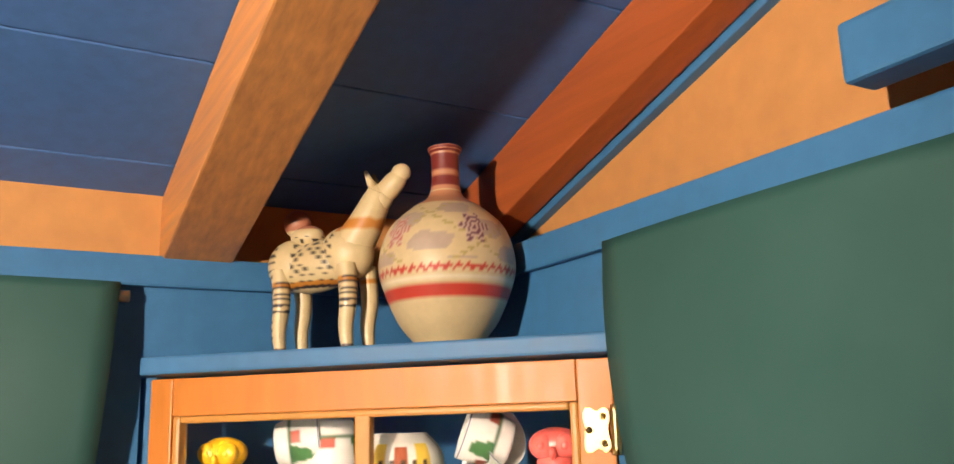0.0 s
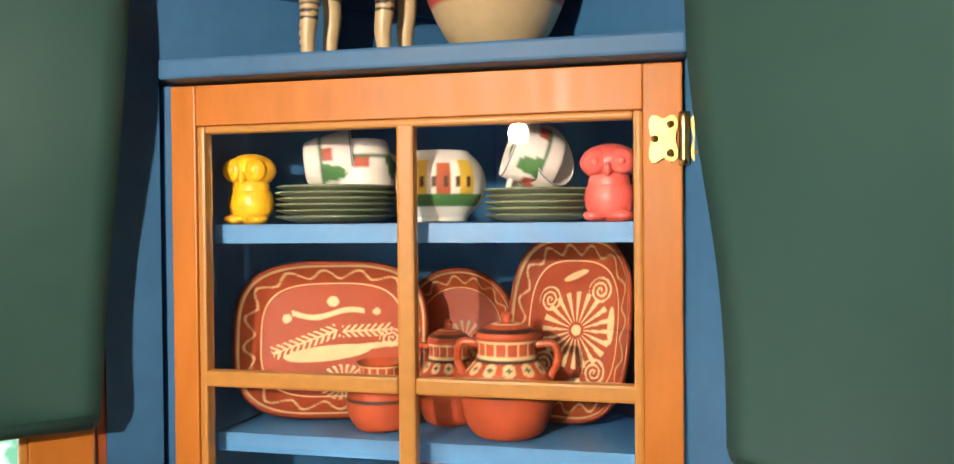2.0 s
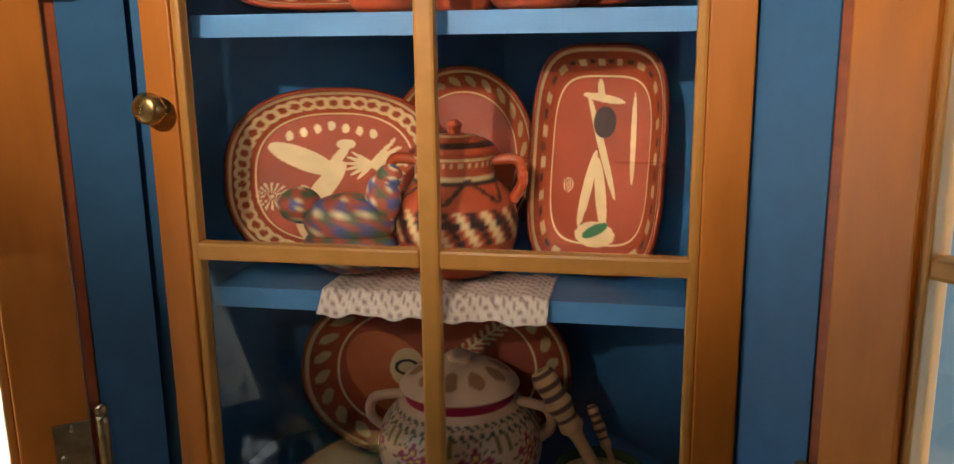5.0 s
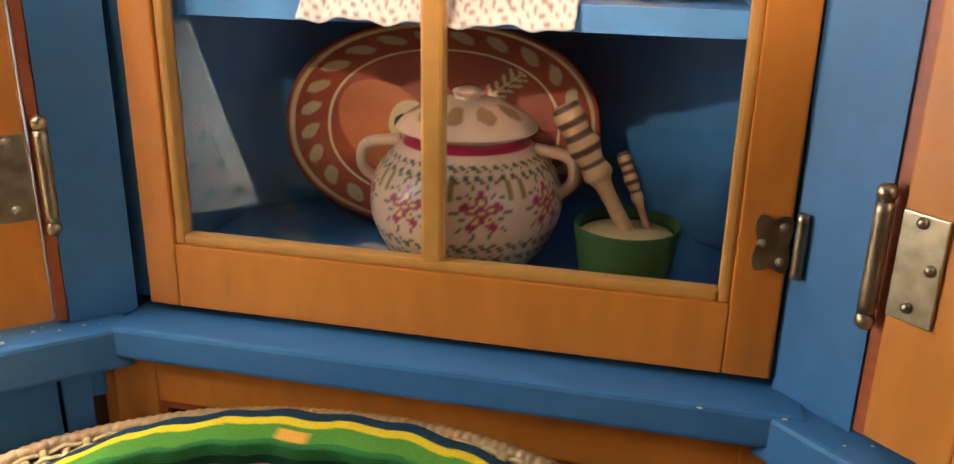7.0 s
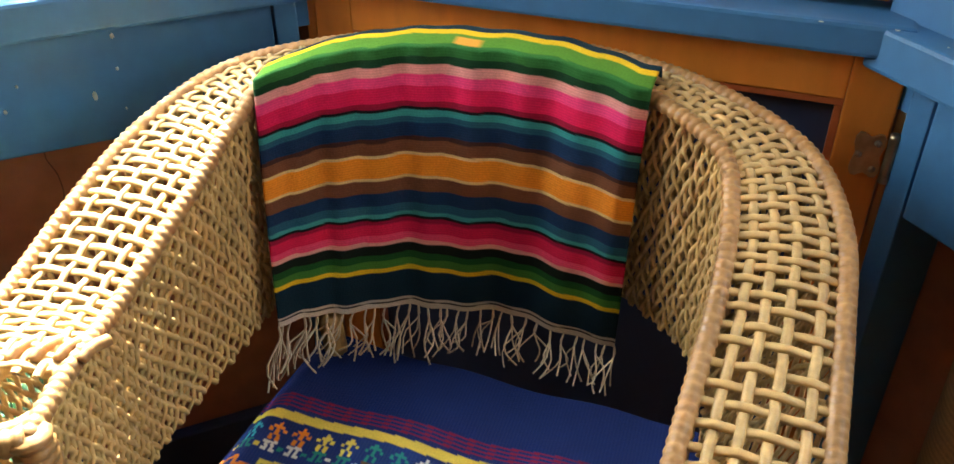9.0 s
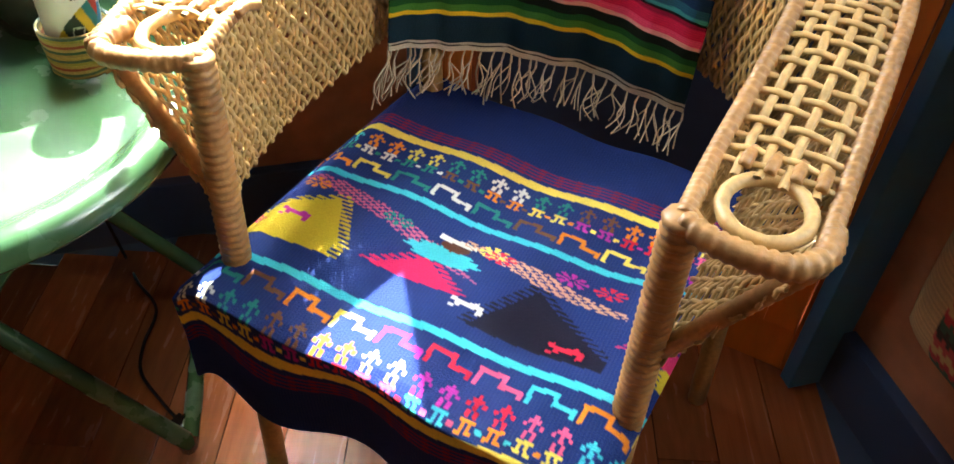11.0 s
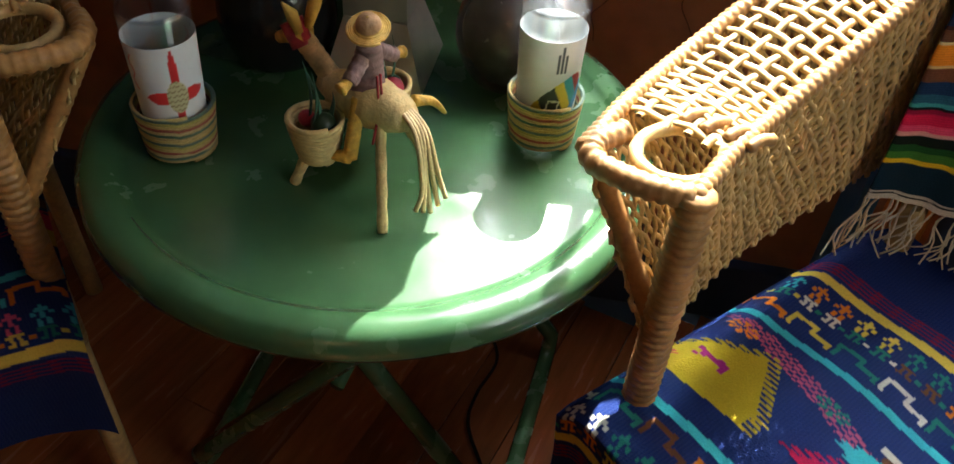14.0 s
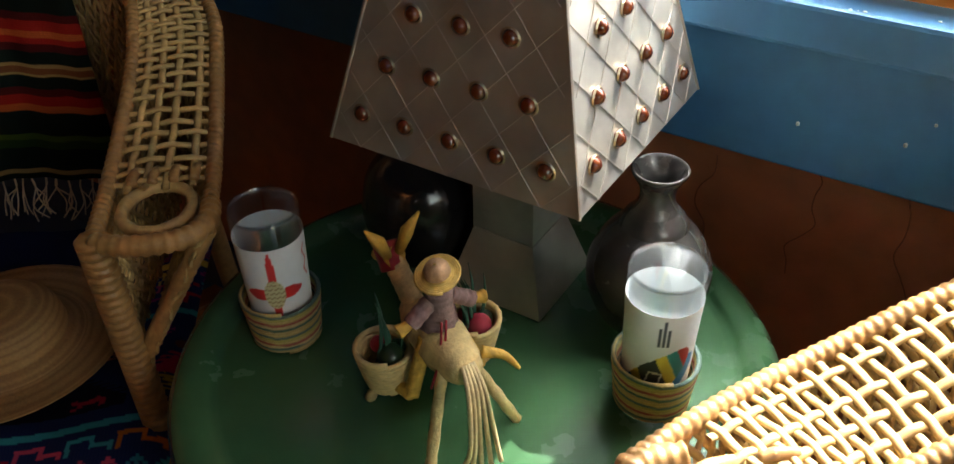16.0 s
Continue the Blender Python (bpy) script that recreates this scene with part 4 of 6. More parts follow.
def basket_glass(name, x, y, h, r, hb, motif, label):
    """A frosted tumbler standing in a striped straw sleeve."""
    t = thing(name, label, "glass", "tumblers in straw sleeves")
    z = TZ + 0.001
    gl = lathe("glass", [(0.0, 0.004), (r * 0.80, 0.004), (r * 0.84, 0.01), (r * 0.94, h * 0.5), (r, h), (r - 0.0012, h + 0.001), (r - 0.0024, h), (r * 0.94 - 0.0024, h * 0.5), (r * 0.82, 0.014), (0.0, 0.012)],
               flat((1, 1, 1)), CUPGLASS, (x, y, z), t, n=48, m=40)
    gl.visible_shadow = False
    rr = lambda q: r * (0.84 + 0.16 * q) + 0.0006

    def P(U, V):
        a = U * 2 * np.pi
        q = 0.06 + 0.80 * V
        return x + rr(q) * np.cos(a), y + rr(q) * np.sin(a), z + q * h
    grid_mesh("frosting", P, motif, 160, 90, dyed("frost_print", 0.45, 90, 0.05, 0.03), gl, "white frosted print")
    bm = bmesh.new()
    pts = []
    turns = 15
    for k in range(turns * 24 + 1):
        a = k / 24 * 2 * math.pi
        q = k / (turns * 24)
        rad = r * (0.86 + 0.17 * q) + 0.0035
        pts.append((x + rad * math.cos(a), y + rad * math.sin(a), z + 0.0025 + q * hb))
    tube(bm, pts, hb / turns * 0.62, 5, 0.12, 0.0045)
    me_ob = part("sleeve", bm, WEAVE, t, "striped straw sleeve", True)
    me = me_ob.data
    at = me.color_attributes.new("pattern", "FLOAT_COLOR", "POINT")
    zc = np.array([v.co.z / K + F for v in me.vertices])
    lev = np.floor((zc - z) / hb * turns).astype(int)
    pal = np.array([(.55, .40, .14), (.50, .36, .14), (.06, .14, .10), (.58, .44, .20), (.35, .08, .05), (.55, .40, .14), (.45, .40, .10), (.10, .16, .13)])
    col = np.ones((len(zc), 4))
    col[:, :3] = pal[np.mod(lev, len(pal))]
    col[lev <= 0, :3] = (.35, .22, .07)
    at.data.foreach_set("color", col.ravel())
    return t


def star_print(U, V):
    C = np.broadcast_to(rgb(.80, .82, .83), U.shape + (3,)).copy()
    a, b = (np.mod(U - 0.99 + 0.5, 1) - 0.5) * 6.0, (V - 0.56) * 2.1
    d, th = np.hypot(a, b), np.arctan2(b, a)
    put(C, d < 0.28 + 0.62 * np.clip(1 - np.abs(np.mod(th / (math.pi / 2) + 0.5, 1) - 0.5) * 4.2, 0, 1), rgb(.65, .03, .03))
    put(C, d < 0.30, rgb(.58, .55, .30))
    put(C, (d < 0.30) & (np.sin(b * 70 + np.sin(a * 40)) > 0.75), rgb(.25, .2, .08))
    for k in (-1.2, 1.15, 2.0):
        put(C, (np.abs(a - k - 0.06 * np.sin(b * 18)) < 0.03) & (b > 0.1) & (b < 0.75), rgb(.70, .15, .15))
    return C


def board_print(U, V):
    C = np.broadcast_to(rgb(.84, .85, .86), U.shape + (3,)).copy()
    a, b = (np.mod(U - 0.92 + 0.5, 1) - 0.5) * 6.2, (V - 0.38) * 2.4
    p, q = a * 0.83 + b * 0.55, -a * 0.55 + b * 0.83
    ell = (p / 1.15) ** 2 + (q / 0.42) ** 2 < 1
    cols = [rgb(.55, .05, .04), rgb(.02, .22, .32), rgb(.70, .52, .04), rgb(.03, .035, .03), rgb(.03, .035, .03), rgb(.70, .52, .04), rgb(.04, .25, .30), rgb(.55, .05, .04)]
    idx = np.clip(((p + 1.15) / 2.3 * 8).astype(int), 0, 7)
    C[ell] = np.array(cols)[idx][ell]
    put(C, ell & (np.abs(np.abs(p) * 0.8 + np.abs(q) - 0.22) < 0.025), rgb(.75, .75, .65))
    put(C, ((p - 0.15) / 1.1) ** 2 + ((q + 0.3) / 0.35) ** 2 < 1, np.where(ell[..., None], C, rgb(.05, .25, .55))[((p - 0.15) / 1.1) ** 2 + ((q + 0.3) / 0.35) ** 2 < 1])
    a2, b2 = (np.mod(U - 0.94 + 0.5, 1) - 0.5) * 6.2, V
    for k, hh in ((-0.08, 0.90), (0.05, 0.96), (0.17, 0.88)):
        put(C, (np.abs(a2 - k) < 0.035) & (b2 > 0.72) & (b2 < hh), rgb(.08, .09, .11))
    return C


basket_glass("tumbler", -0.577, 0.224, 0.134, 0.0292, 0.048, star_print, "frosted tumbler with a red star in a striped straw sleeve")
basket_glass("tumbler", -0.427, 0.510, 0.134, 0.0292, 0.048, board_print, "frosted tumbler with a bright board print in a straw sleeve")

# punched tin lamp with glass marbles
LX, LY = -0.606, 0.4465
tin = thing("tin_table_lamp", "tin table lamp with a pyramid shade set with amber marbles", "lamp")


def frustum(name, z0, h0, z1, h1, parent, material, label="", rot=45):
    bm = bmesh.new()
    m = Matrix.Translation((LX, LY, 0)) @ pose(0, 0, 0, 0, 0, rot)
    r0 = [bm.verts.new(m @ Vector((sx * h0, sy * h0, z0))) for sx, sy in ((-1, -1), (1, -1), (1, 1), (-1, 1))]
    r1 = [bm.verts.new(m @ Vector((sx * h1, sy * h1, z1))) for sx, sy in ((-1, -1), (1, -1), (1, 1), (-1, 1))]
    for k in range(4):
        bm.faces.new((r0[k], r0[(k + 1) % 4], r1[(k + 1) % 4], r1[k]))
    bm.faces.new(r1)
    ob = part(name, bm, material, parent, label)
    so = ob.modifiers.new("thickness", "SOLIDIFY")
    so.thickness = 0.0015
    return ob


frustum("base", TZ + 0.0015, 0.050, TZ + 0.066, 0.031, tin, TIN)
frustum("stem", TZ + 0.0675, 0.031, TZ + 0.23, 0.030, tin, TIN)
SH0, SH1, SZ0, SZ1 = 0.113, 0.045, 0.886, 1.16
shade = frustum("shade", SZ0, SH0, SZ1, SH1, tin, TIN, "quilted tin shade")
AMBER = paint("amber_glass", (0.11, 0.02, 0.004), 0.08, 60, 0.2, 0.0, coat=0.8)
rotm = Matrix.Translation((LX, LY, 0)) @ pose(0, 0, 0, 0, 0, 45)
mb = bmesh.new()
bmesh.ops.create_uvsphere(mb, u_segments=12, v_segments=8, radius=0.0066)
marble_mesh = bpy.data.meshes.new("marble")
for v in mb.verts:
    v.co *= K
mb.to_mesh(marble_mesh)
mb.free()
marble_mesh.materials.append(AMBER)
marble_mesh.polygons.foreach_set("use_smooth", [True] * len(marble_mesh.polygons))
seams = bmesh.new()
for f in range(4):
    turn = Matrix.Rotation(f * math.pi / 2, 4, "Z")
    for row in range(6):
        q = 0.10 + row * 0.152
        half = SH0 + (SH1 - SH0) * q
        z = SZ0 + (SZ1 - SZ0) * q
        n = max(1, 5 - row + (row % 2 == 0) * 0) if row < 5 else 1
        for k in range(n):
            off = (k - (n - 1) / 2) * 0.041
            if abs(off) > half - 0.008:
                continue
            p = rotm @ turn @ Vector((off, -half - 0.0005, z))
            ob = new("marble", marble_mesh)
            ob.location, ob.parent = W(p), shade
            rb = bmesh.new()
            tube(rb, [rotm @ turn @ Vector((off + 0.0074 * math.cos(t), -half - 0.001, z + 0.0074 * math.sin(t))) for t in np.linspace(0, 2 * math.pi, 14)], 0.0011, 4, cap=False)
            part("marble_rim", rb, AGED, shade)
    tube(seams, [rotm @ turn @ Vector((-SH0 - (SH1 - SH0) * q, -SH0 - (SH1 - SH0) * q, SZ0 + (SZ1 - SZ0) * q)) for q in (0, 1)], 0.0016, 6)
part("seam", seams, TIN, shade)
quilt = bmesh.new()
for f in range(4):
    turn = Matrix.Rotation(f * math.pi / 2, 4, "Z")
    for k in range(-5, 6):
        for lean in (-1, 1):
            pts = []
            for q in np.linspace(0.0, 1.0, 25):
                half = SH0 + (SH1 - SH0) * q
                off = k * 0.041 + lean * q * 0.26
                if abs(off) < half:
                    pts.append(rotm @ turn @ Vector((off, -half - 0.0004, SZ0 + (SZ1 - SZ0) * q)))
            if len(pts) > 1:
                tube(quilt, pts, 0.0004, 4)
tagged(part("quilting", quilt, TIN, shade), kind="stuff")
bm = bmesh.new()
pts = spline([(-0.60, 0.52, 0.69), (-0.66, 0.60, 0.45), (-0.66, 0.635, F + 0.01), (-0.60, 0.605, F + 0.005), (-0.534, 0.578, F + 0.006), (-0.50, 0.52, F + 0.006), (-0.466, 0.482, F + 0.006), (-0.41, 0.462, F + 0.006), (-0.372, 0.452, F + 0.006)], 90)
tube(bm, pts, 0.0026, 6)
cord = part("power_cord", bm, BLACK, tin, "black power cord with plug", True)
boxes("plug", [((-0.372, 0.440, F + 0.002), (-0.352, 0.458, F + 0.014))], BLACK, cord, None, 0.003)

# two dark vases
lathe("dark_vase", [(0.0, 0.0), (0.032, 0.0), (0.050, 0.03), (0.054, 0.06), (0.044, 0.088), (0.026, 0.110), (0.0155, 0.128), (0.0155, 0.142), (0.0225, 0.155), (0.0235, 0.159), (0.0205, 0.158), (0.0125, 0.142), (0.0125, 0.128), (0.03, 0.1), (0.0, 0.05)],
      flat((.02, .02, .02)), paint("pewter_glaze", (0.085, 0.08, 0.075), 0.22, 40, 0.4, 0.1, metal=0.5), (-0.522, 0.540, TZ + 0.001), n=48, m=60)
tagged(bpy.data.objects["dark_vase"], "dark pewter-glazed bottle vase with flared lip on the table", "vase", "dark vases")
v2 = lathe("dark_vase", [(0.0, 0.0), (0.04, 0.0), (0.056, 0.03), (0.058, 0.06), (0.05, 0.09), (0.028, 0.115), (0.017, 0.135), (0.017, 0.15), (0.024, 0.16), (0.020, 0.159), (0.0, 0.06)], flat((.02, .02, .02)), BLACK, (-0.676, 0.366, TZ + 0.001), n=48, m=50)
tagged(v2, "glossy black bottle vase on the green table", "vase", "dark vases")

# plaited straw donkey with a rider, one plain mesh, and a little basket slung on each flank
GO, GF, GS = Vector((-0.455, 0.342, TZ)), Vector((-0.945, -0.325, 0)), Vector((0.325, -0.945, 0))


def on_donkey(u, w, h):
    """u forward, w to its left, h above the table."""
    return GO + GF * u + GS * w + Vector((0, 0, h))


bm = bmesh.new()
straw_tint = []
BUFF, HONEY, MAUVE, RUST = (.60, .45, .19), (.58, .34, .05), (.24, .15, .14), (.34, .02, .03)


def dye(colour):
    straw_tint.extend([colour] * (len(bm.verts) - len(straw_tint)))


def stalk(p, q, r, colour, rip=0.12, taper=None, n=18):
    tube(bm, line(on_donkey(*p), on_donkey(*q), n), r, 8, rip, 0.007, taper)
    dye(colour)


for foot, hip in (((-0.055, 0.043, 0.0), (-0.026, 0.010, 0.080)), ((-0.040, -0.046, 0.0), (-0.026, -0.010, 0.080)), ((0.0437, 0.044, 0.0), (0.026, 0.010, 0.078)), ((0.050, -0.040, 0.0), (0.026, -0.010, 0.078))):
    stalk(hip, foot, 0.0040, BUFF, 0.22)
stalk((-0.046, 0, 0.086), (0.044, 0, 0.082), 0.0155, BUFF, 0.08, lambda q: 0.55 + 0.75 * math.sin(math.pi * min(1, q * 0.85 + 0.12)))
stalk((0.034, 0, 0.088), (0.066, 0.002, 0.118), 0.0085, BUFF, 0.1)
stalk((0.058, 0.002, 0.122), (0.086, 0.006, 0.108), 0.0088, HONEY, 0.06, lambda q: 1.05 - 0.5 * q)
stalk((0.060, 0.004, 0.110), (0.072, 0.004, 0.128), 0.0102, RUST, 0.0)
for w in (-0.012, 0.012):
    tube(bm, [on_donkey(*p) for p in ((0.060, 0.003 + w * 0.4, 0.124), (0.058, 0.003 + w, 0.142), (0.056, 0.003 + w * 1.9, 0.158))], 0.0066, 6, taper=lambda q: 0.6 + 0.5 * math.sin(math.pi * q) - 0.45 * q)
    dye(HONEY)
# hanging tail strips
for k in range(5):
    d = (k - 2) * 0.0022
    tube(bm, spline([on_donkey(-0.044, d, 0.092), on_donkey(-0.062, d * 1.5 + 0.003, 0.080), on_donkey(-0.070 - abs(d), d * 2.4 + 0.006, 0.040), on_donkey(-0.078 + d, d * 3.2 + 0.010, 0.012 + 2 * abs(d))], 16), 0.0021, 4)
    dye((.56, .42, .20))
tube(bm, spline([on_donkey(-0.038, -0.016, 0.090), on_donkey(-0.046, -0.030, 0.086), on_donkey(-0.052, -0.040, 0.072)], 10), 0.0052, 6, taper=lambda q: 1.1 - 0.8 * q)
dye(HONEY)
# rider: plaited shirt, trousers, boots, hat
stalk((-0.004, 0, 0.096), (-0.008, 0, 0.136), 0.0135, MAUVE, 0.1, lambda q: 1.05 - 0.35 * q)
for w in (-1, 1):
    stalk((-0.008, 0.008 * w, 0.128), (-0.010, 0.026 * w, 0.116), 0.0062, MAUVE, 0.1)
    stalk((-0.010, 0.025 * w, 0.117), (-0.010, 0.036 * w, 0.114), 0.0042, HONEY, 0.05, lambda q: 0.8 + 0.5 * q)
    stalk((-0.006, 0.012 * w, 0.094), (-0.010, 0.030 * w, 0.046), 0.0058, HONEY, 0.1)
    stalk((-0.010, 0.030 * w, 0.047), (0.012, 0.036 * w, 0.043), 0.0054, HONEY, 0.05, lambda q: 1.1 - 0.4 * q)
for d in (0.002, 0.006):
    tube(bm, spline([on_donkey(-0.020, d, 0.116), on_donkey(-0.026, 0.006 + d, 0.090), on_donkey(-0.028, 0.010 + 2 * d, 0.064)], 8), 0.0011, 4)
    dye(RUST)
bmesh.ops.create_uvsphere(bm, u_segments=14, v_segments=10, radius=0.0095, matrix=Matrix.Translation(on_donkey(-0.006, 0, 0.145)))
dye(HONEY)
hat_m = Matrix.Translation(on_donkey(-0.008, 0, 0.150)) @ pose(0, 0, 0, 12, 14, 0)
tube(bm, [hat_m @ Vector(((0.0045 + 0.0125 * k / 160) * math.cos(k * 0.3142), (0.0045 + 0.0125 * k / 160) * math.sin(k * 0.3142), 0.006 * max(0, 1 - k / 90))) for k in range(161)], 0.0013, 5)
dye((.60, .40, .10))
prev = None
for r, z in ((0.0100, 0.001), (0.0092, 0.007), (0.007, 0.0105), (0.001, 0.012)):
    cur = [bm.verts.new(hat_m @ Vector((r * math.cos(a), r * math.sin(a), z))) for a in np.linspace(0, 2 * math.pi, 24, endpoint=False)]
    if prev:
        for k in range(24):
            bm.faces.new((prev[k], prev[(k + 1) % 24], cur[(k + 1) % 24], cur[k]))
    prev = cur
dye((.40, .24, .12))
fig = part("straw_figurine", bm, WEAVE, None, smooth=True)
at = fig.data.color_attributes.new("pattern", "FLOAT_COLOR", "POINT")
col = np.ones((len(fig.data.vertices), 4))
for k, v in enumerate(fig.data.vertices):
    twist = math.sin(v.co.z * 620 + v.co.x * 480) * math.sin(v.co.y * 520 - v.co.z * 300)
    col[k, :3] = [q * (1 + 0.28 * twist) for q in straw_tint[k]]
at.data.foreach_set("color", col.ravel())
tagged(fig, "plaited straw donkey figurine with a hatted rider on the table", "figurine")

LEAF = paint("dried_leaf", (0.03, 0.10, 0.06), 0.6, 100, 0.3, 0.3)
BALL = paint("green_ball", (0.012, 0.035, 0.012), 0.35, 100, 0.3, 0.2)
REDP = paint("red_straw", (0.34, 0.02, 0.04), 0.6, 120, 0.3, 0.3)


def blade(bm, base, tip, width, bow, n=8):
    base, tip = Vector(base), Vector(tip)
    d = tip - base
    side = d.cross(Vector((0.3, 0.5, 0.8))).normalized()
    up = side.cross(d).normalized()
    rows = []
    for i in range(n + 1):
        q = i / n
        c = base.lerp(tip, q) + up * bow * math.sin(math.pi * q)
        w = width * (0.35 + 0.65 * math.sin(math.pi * min(1, q * 0.8 + 0.15))) * (1 - q ** 4)
        rows.append((bm.verts.new(c - side * w), bm.verts.new(c + up * w * 0.4), bm.verts.new(c + side * w)))
    for a, b in zip(rows, rows[1:]):
        bm.faces.new((a[0], a[1], b[1], b[0])), bm.faces.new((a[1], a[2], b[2], b[1]))


def flank_basket(u, w, tall, ball, label):
    """A woven cup with leaves and fruit, slung against the donkey's side."""
    fb = thing("straw_basket", label, "basket", "little straw baskets")
    p0 = on_donkey(u, w, 0.034)
    rng = random.Random(int(abs(w) * 1000) + (w > 0))
    # round wall of stacked coils
    bm = bmesh.new()
    coil = []
    for k in range(11 * 20 + 1):
        a, q = k / 20 * 2 * math.pi, k / 220
        rad = 0.0125 + 0.0095 * q ** 0.8
        coil.append(p0 + Vector((rad * math.cos(a), rad * math.sin(a), 0.002 + 0.040 * q)))
    tube(bm, coil, 0.0024, 5, 0.25, 0.0035)
    part("wall", bm, STRAW, fb, smooth=True)
    lathe("bottom", [(0, 0.001), (0.012, 0.001), (0.0125, 0.003), (0, 0.0035)], flat((.6, .42, .18)), STRAW, p0, fb, n=20, m=6)
    for k in range(tall):
        b = p0 + Vector((rng.uniform(-0.008, 0.008), rng.uniform(-0.008, 0.008), 0.03))
        bm = bmesh.new()
        blade(bm, b, b + Vector((rng.uniform(-0.012, 0.012), rng.uniform(-0.012, 0.008), rng.uniform(0.035, 0.062))), 0.0034, 0.004)
        part("leaf", bm, LEAF, fb, smooth=True).modifiers.new("thickness", "SOLIDIFY").thickness = 0.0006
    for k, (dx, dy, r, m) in enumerate(((0.006, 0.004, 0.0105, BALL if ball else REDP), (-0.009, -0.003, 0.007, REDP), (-0.002, 0.010, 0.007, BALL))):
        bm = bmesh.new()
        bmesh.ops.create_icosphere(bm, subdivisions=3, radius=r, matrix=Matrix.Translation(p0 + Vector((dx, dy, 0.036))))
        part("fruit", bm, m, fb, smooth=True)


flank_basket(0.020, 0.036, 5, True, "tiny woven straw basket holding green leaves and a dark ball")
flank_basket(0.012, -0.038, 9, False, "tiny woven straw basket holding leaves and a red ball")

# straw hat on the second chair and a patterned bag hung on the wall
HATC = dyed("hat_straw", 0.7, 300, 0.25, 0.6)
hat = lathe("straw_hat", [(0.0, 0.052), (0.045, 0.05), (0.060, 0.035), (0.066, 0.006), (0.085, 0.002), (0.118, 0.006), (0.120, 0.009), (0.085, 0.006), (0.068, 0.012), (0.0, 0.046)],
            lambda U, V: np.where((np.sin(V * 160) > 0)[..., None], rgb(.50, .30, .11), rgb(.36, .20, .07)), HATC, (-0.735, -0.075, 0.612), n=48, m=80)
tagged(hat, "plaited straw hat lying on the second chair", "hat")
bag = thing("woven_bag", "woven straw bag with zigzag bands hanging on the wall", "bag")


def bag_colour(U, V):
    C = np.broadcast_to(rgb(.50, .33, .15), U.shape + (3,)).copy()
    C *= (1 + 0.2 * np.sin(V * 300))[..., None]
    for c0, k in ((0.33, "r"), (0.60, "g"), (0.87, "n")):
        z = np.floor((V * 26 + 2 * np.abs(np.mod(V * 13, 1) - 0.5)) ).astype(int)
        m = np.abs(U - c0) < 0.085
        zig = np.floor(V * 30 + np.where(np.mod(U * 19, 1) < 0.5, 0, 0.5)).astype(int)
        alt = np.array([rgb(.42, .03, .05), rgb(.02, .10, .07), rgb(.02, .02, .025), rgb(.45, .06, .06), rgb(.50, .36, .15)])
        C[m] = alt[np.mod(zig + int(c0 * 10), 5)][m]
    return C


def bag_sheet(depth):
    def P(U, V):
        a, z = 0.125 + 0.31 * U + 0.02 * V * (0.5 - U), 0.79 - 0.37 * V
        round_ = np.clip(1 - ((U - 0.5) * 2) ** 6, 0, 1) * np.clip(1 - ((V - 0.55) * 2.1) ** 6, 0, 1)
        b = -0.06 + depth * round_
        return 0.27 + a * R2 - b * R2, 1.0 - a * R2 - b * R2, z
    return P


grid_mesh("body", bag_sheet(0.05), bag_colour, 90, 120, WEAVE, bag, thick=0.003)
bm = bmesh.new()
tube(bm, spline([RIGHT(0.20, -0.03, 0.72), RIGHT(0.23, -0.035, 0.79), RIGHT(0.30, -0.035, 0.805), RIGHT(0.37, -0.035, 0.79), RIGHT(0.40, -0.03, 0.72)], 40), 0.006, 7, 0.2, 0.008)
part("handle", bm, WRAP, bag, smooth=True)
# ---- pottery in and on the cabinet ----
TERRA, CRM, DK = rgb(.29, .045, .012), rgb(.62, .47, .24), rgb(.035, .018, .015)


def ellipse(a, b, cx, cy, rx, ry, th=0.0):
    c, s = math.cos(th), math.sin(th)
    p, q = (a - cx) * c + (b - cy) * s, -(a - cx) * s + (b - cy) * c
    return (p / rx) ** 2 + (q / ry) ** 2 < 1


def ray_flower(C, a, b, cx, cy, r, n, colour):
    d, th = np.hypot(a - cx, b - cy), np.arctan2(b - cy, a - cx)
    put(C, (d < r) & (d > r * 0.22) & (np.cos(th * n) > 0.35 - 0.5 * (d / r - 0.6)), colour)
    put(C, d < r * 0.14, colour)


def spiral(C, a, b, cx, cy, r, colour):
    d, th = np.hypot(a - cx, b - cy), np.arctan2(b - cy, a - cx)
    put(C, (d < r) & (np.mod(d / r * 2.6 - th / (2 * math.pi), 1) < 0.42), colour)


def fern(C, a, b, x0, y0, x1, y1, w, colour):
    L = math.hypot(x1 - x0, y1 - y0)
    dx, dy = (x1 - x0) / L, (y1 - y0) / L
    p, q = (a - x0) * dx + (b - y0) * dy, -(a - x0) * dy + (b - y0) * dx
    m = (p > 0) & (p < L)
    put(C, m & (np.abs(q) < 0.012), colour)
    put(C, m & (np.abs(q) < w) & (np.mod((p - np.abs(q) * 0.8) / 0.07, 1) < 0.45), colour)


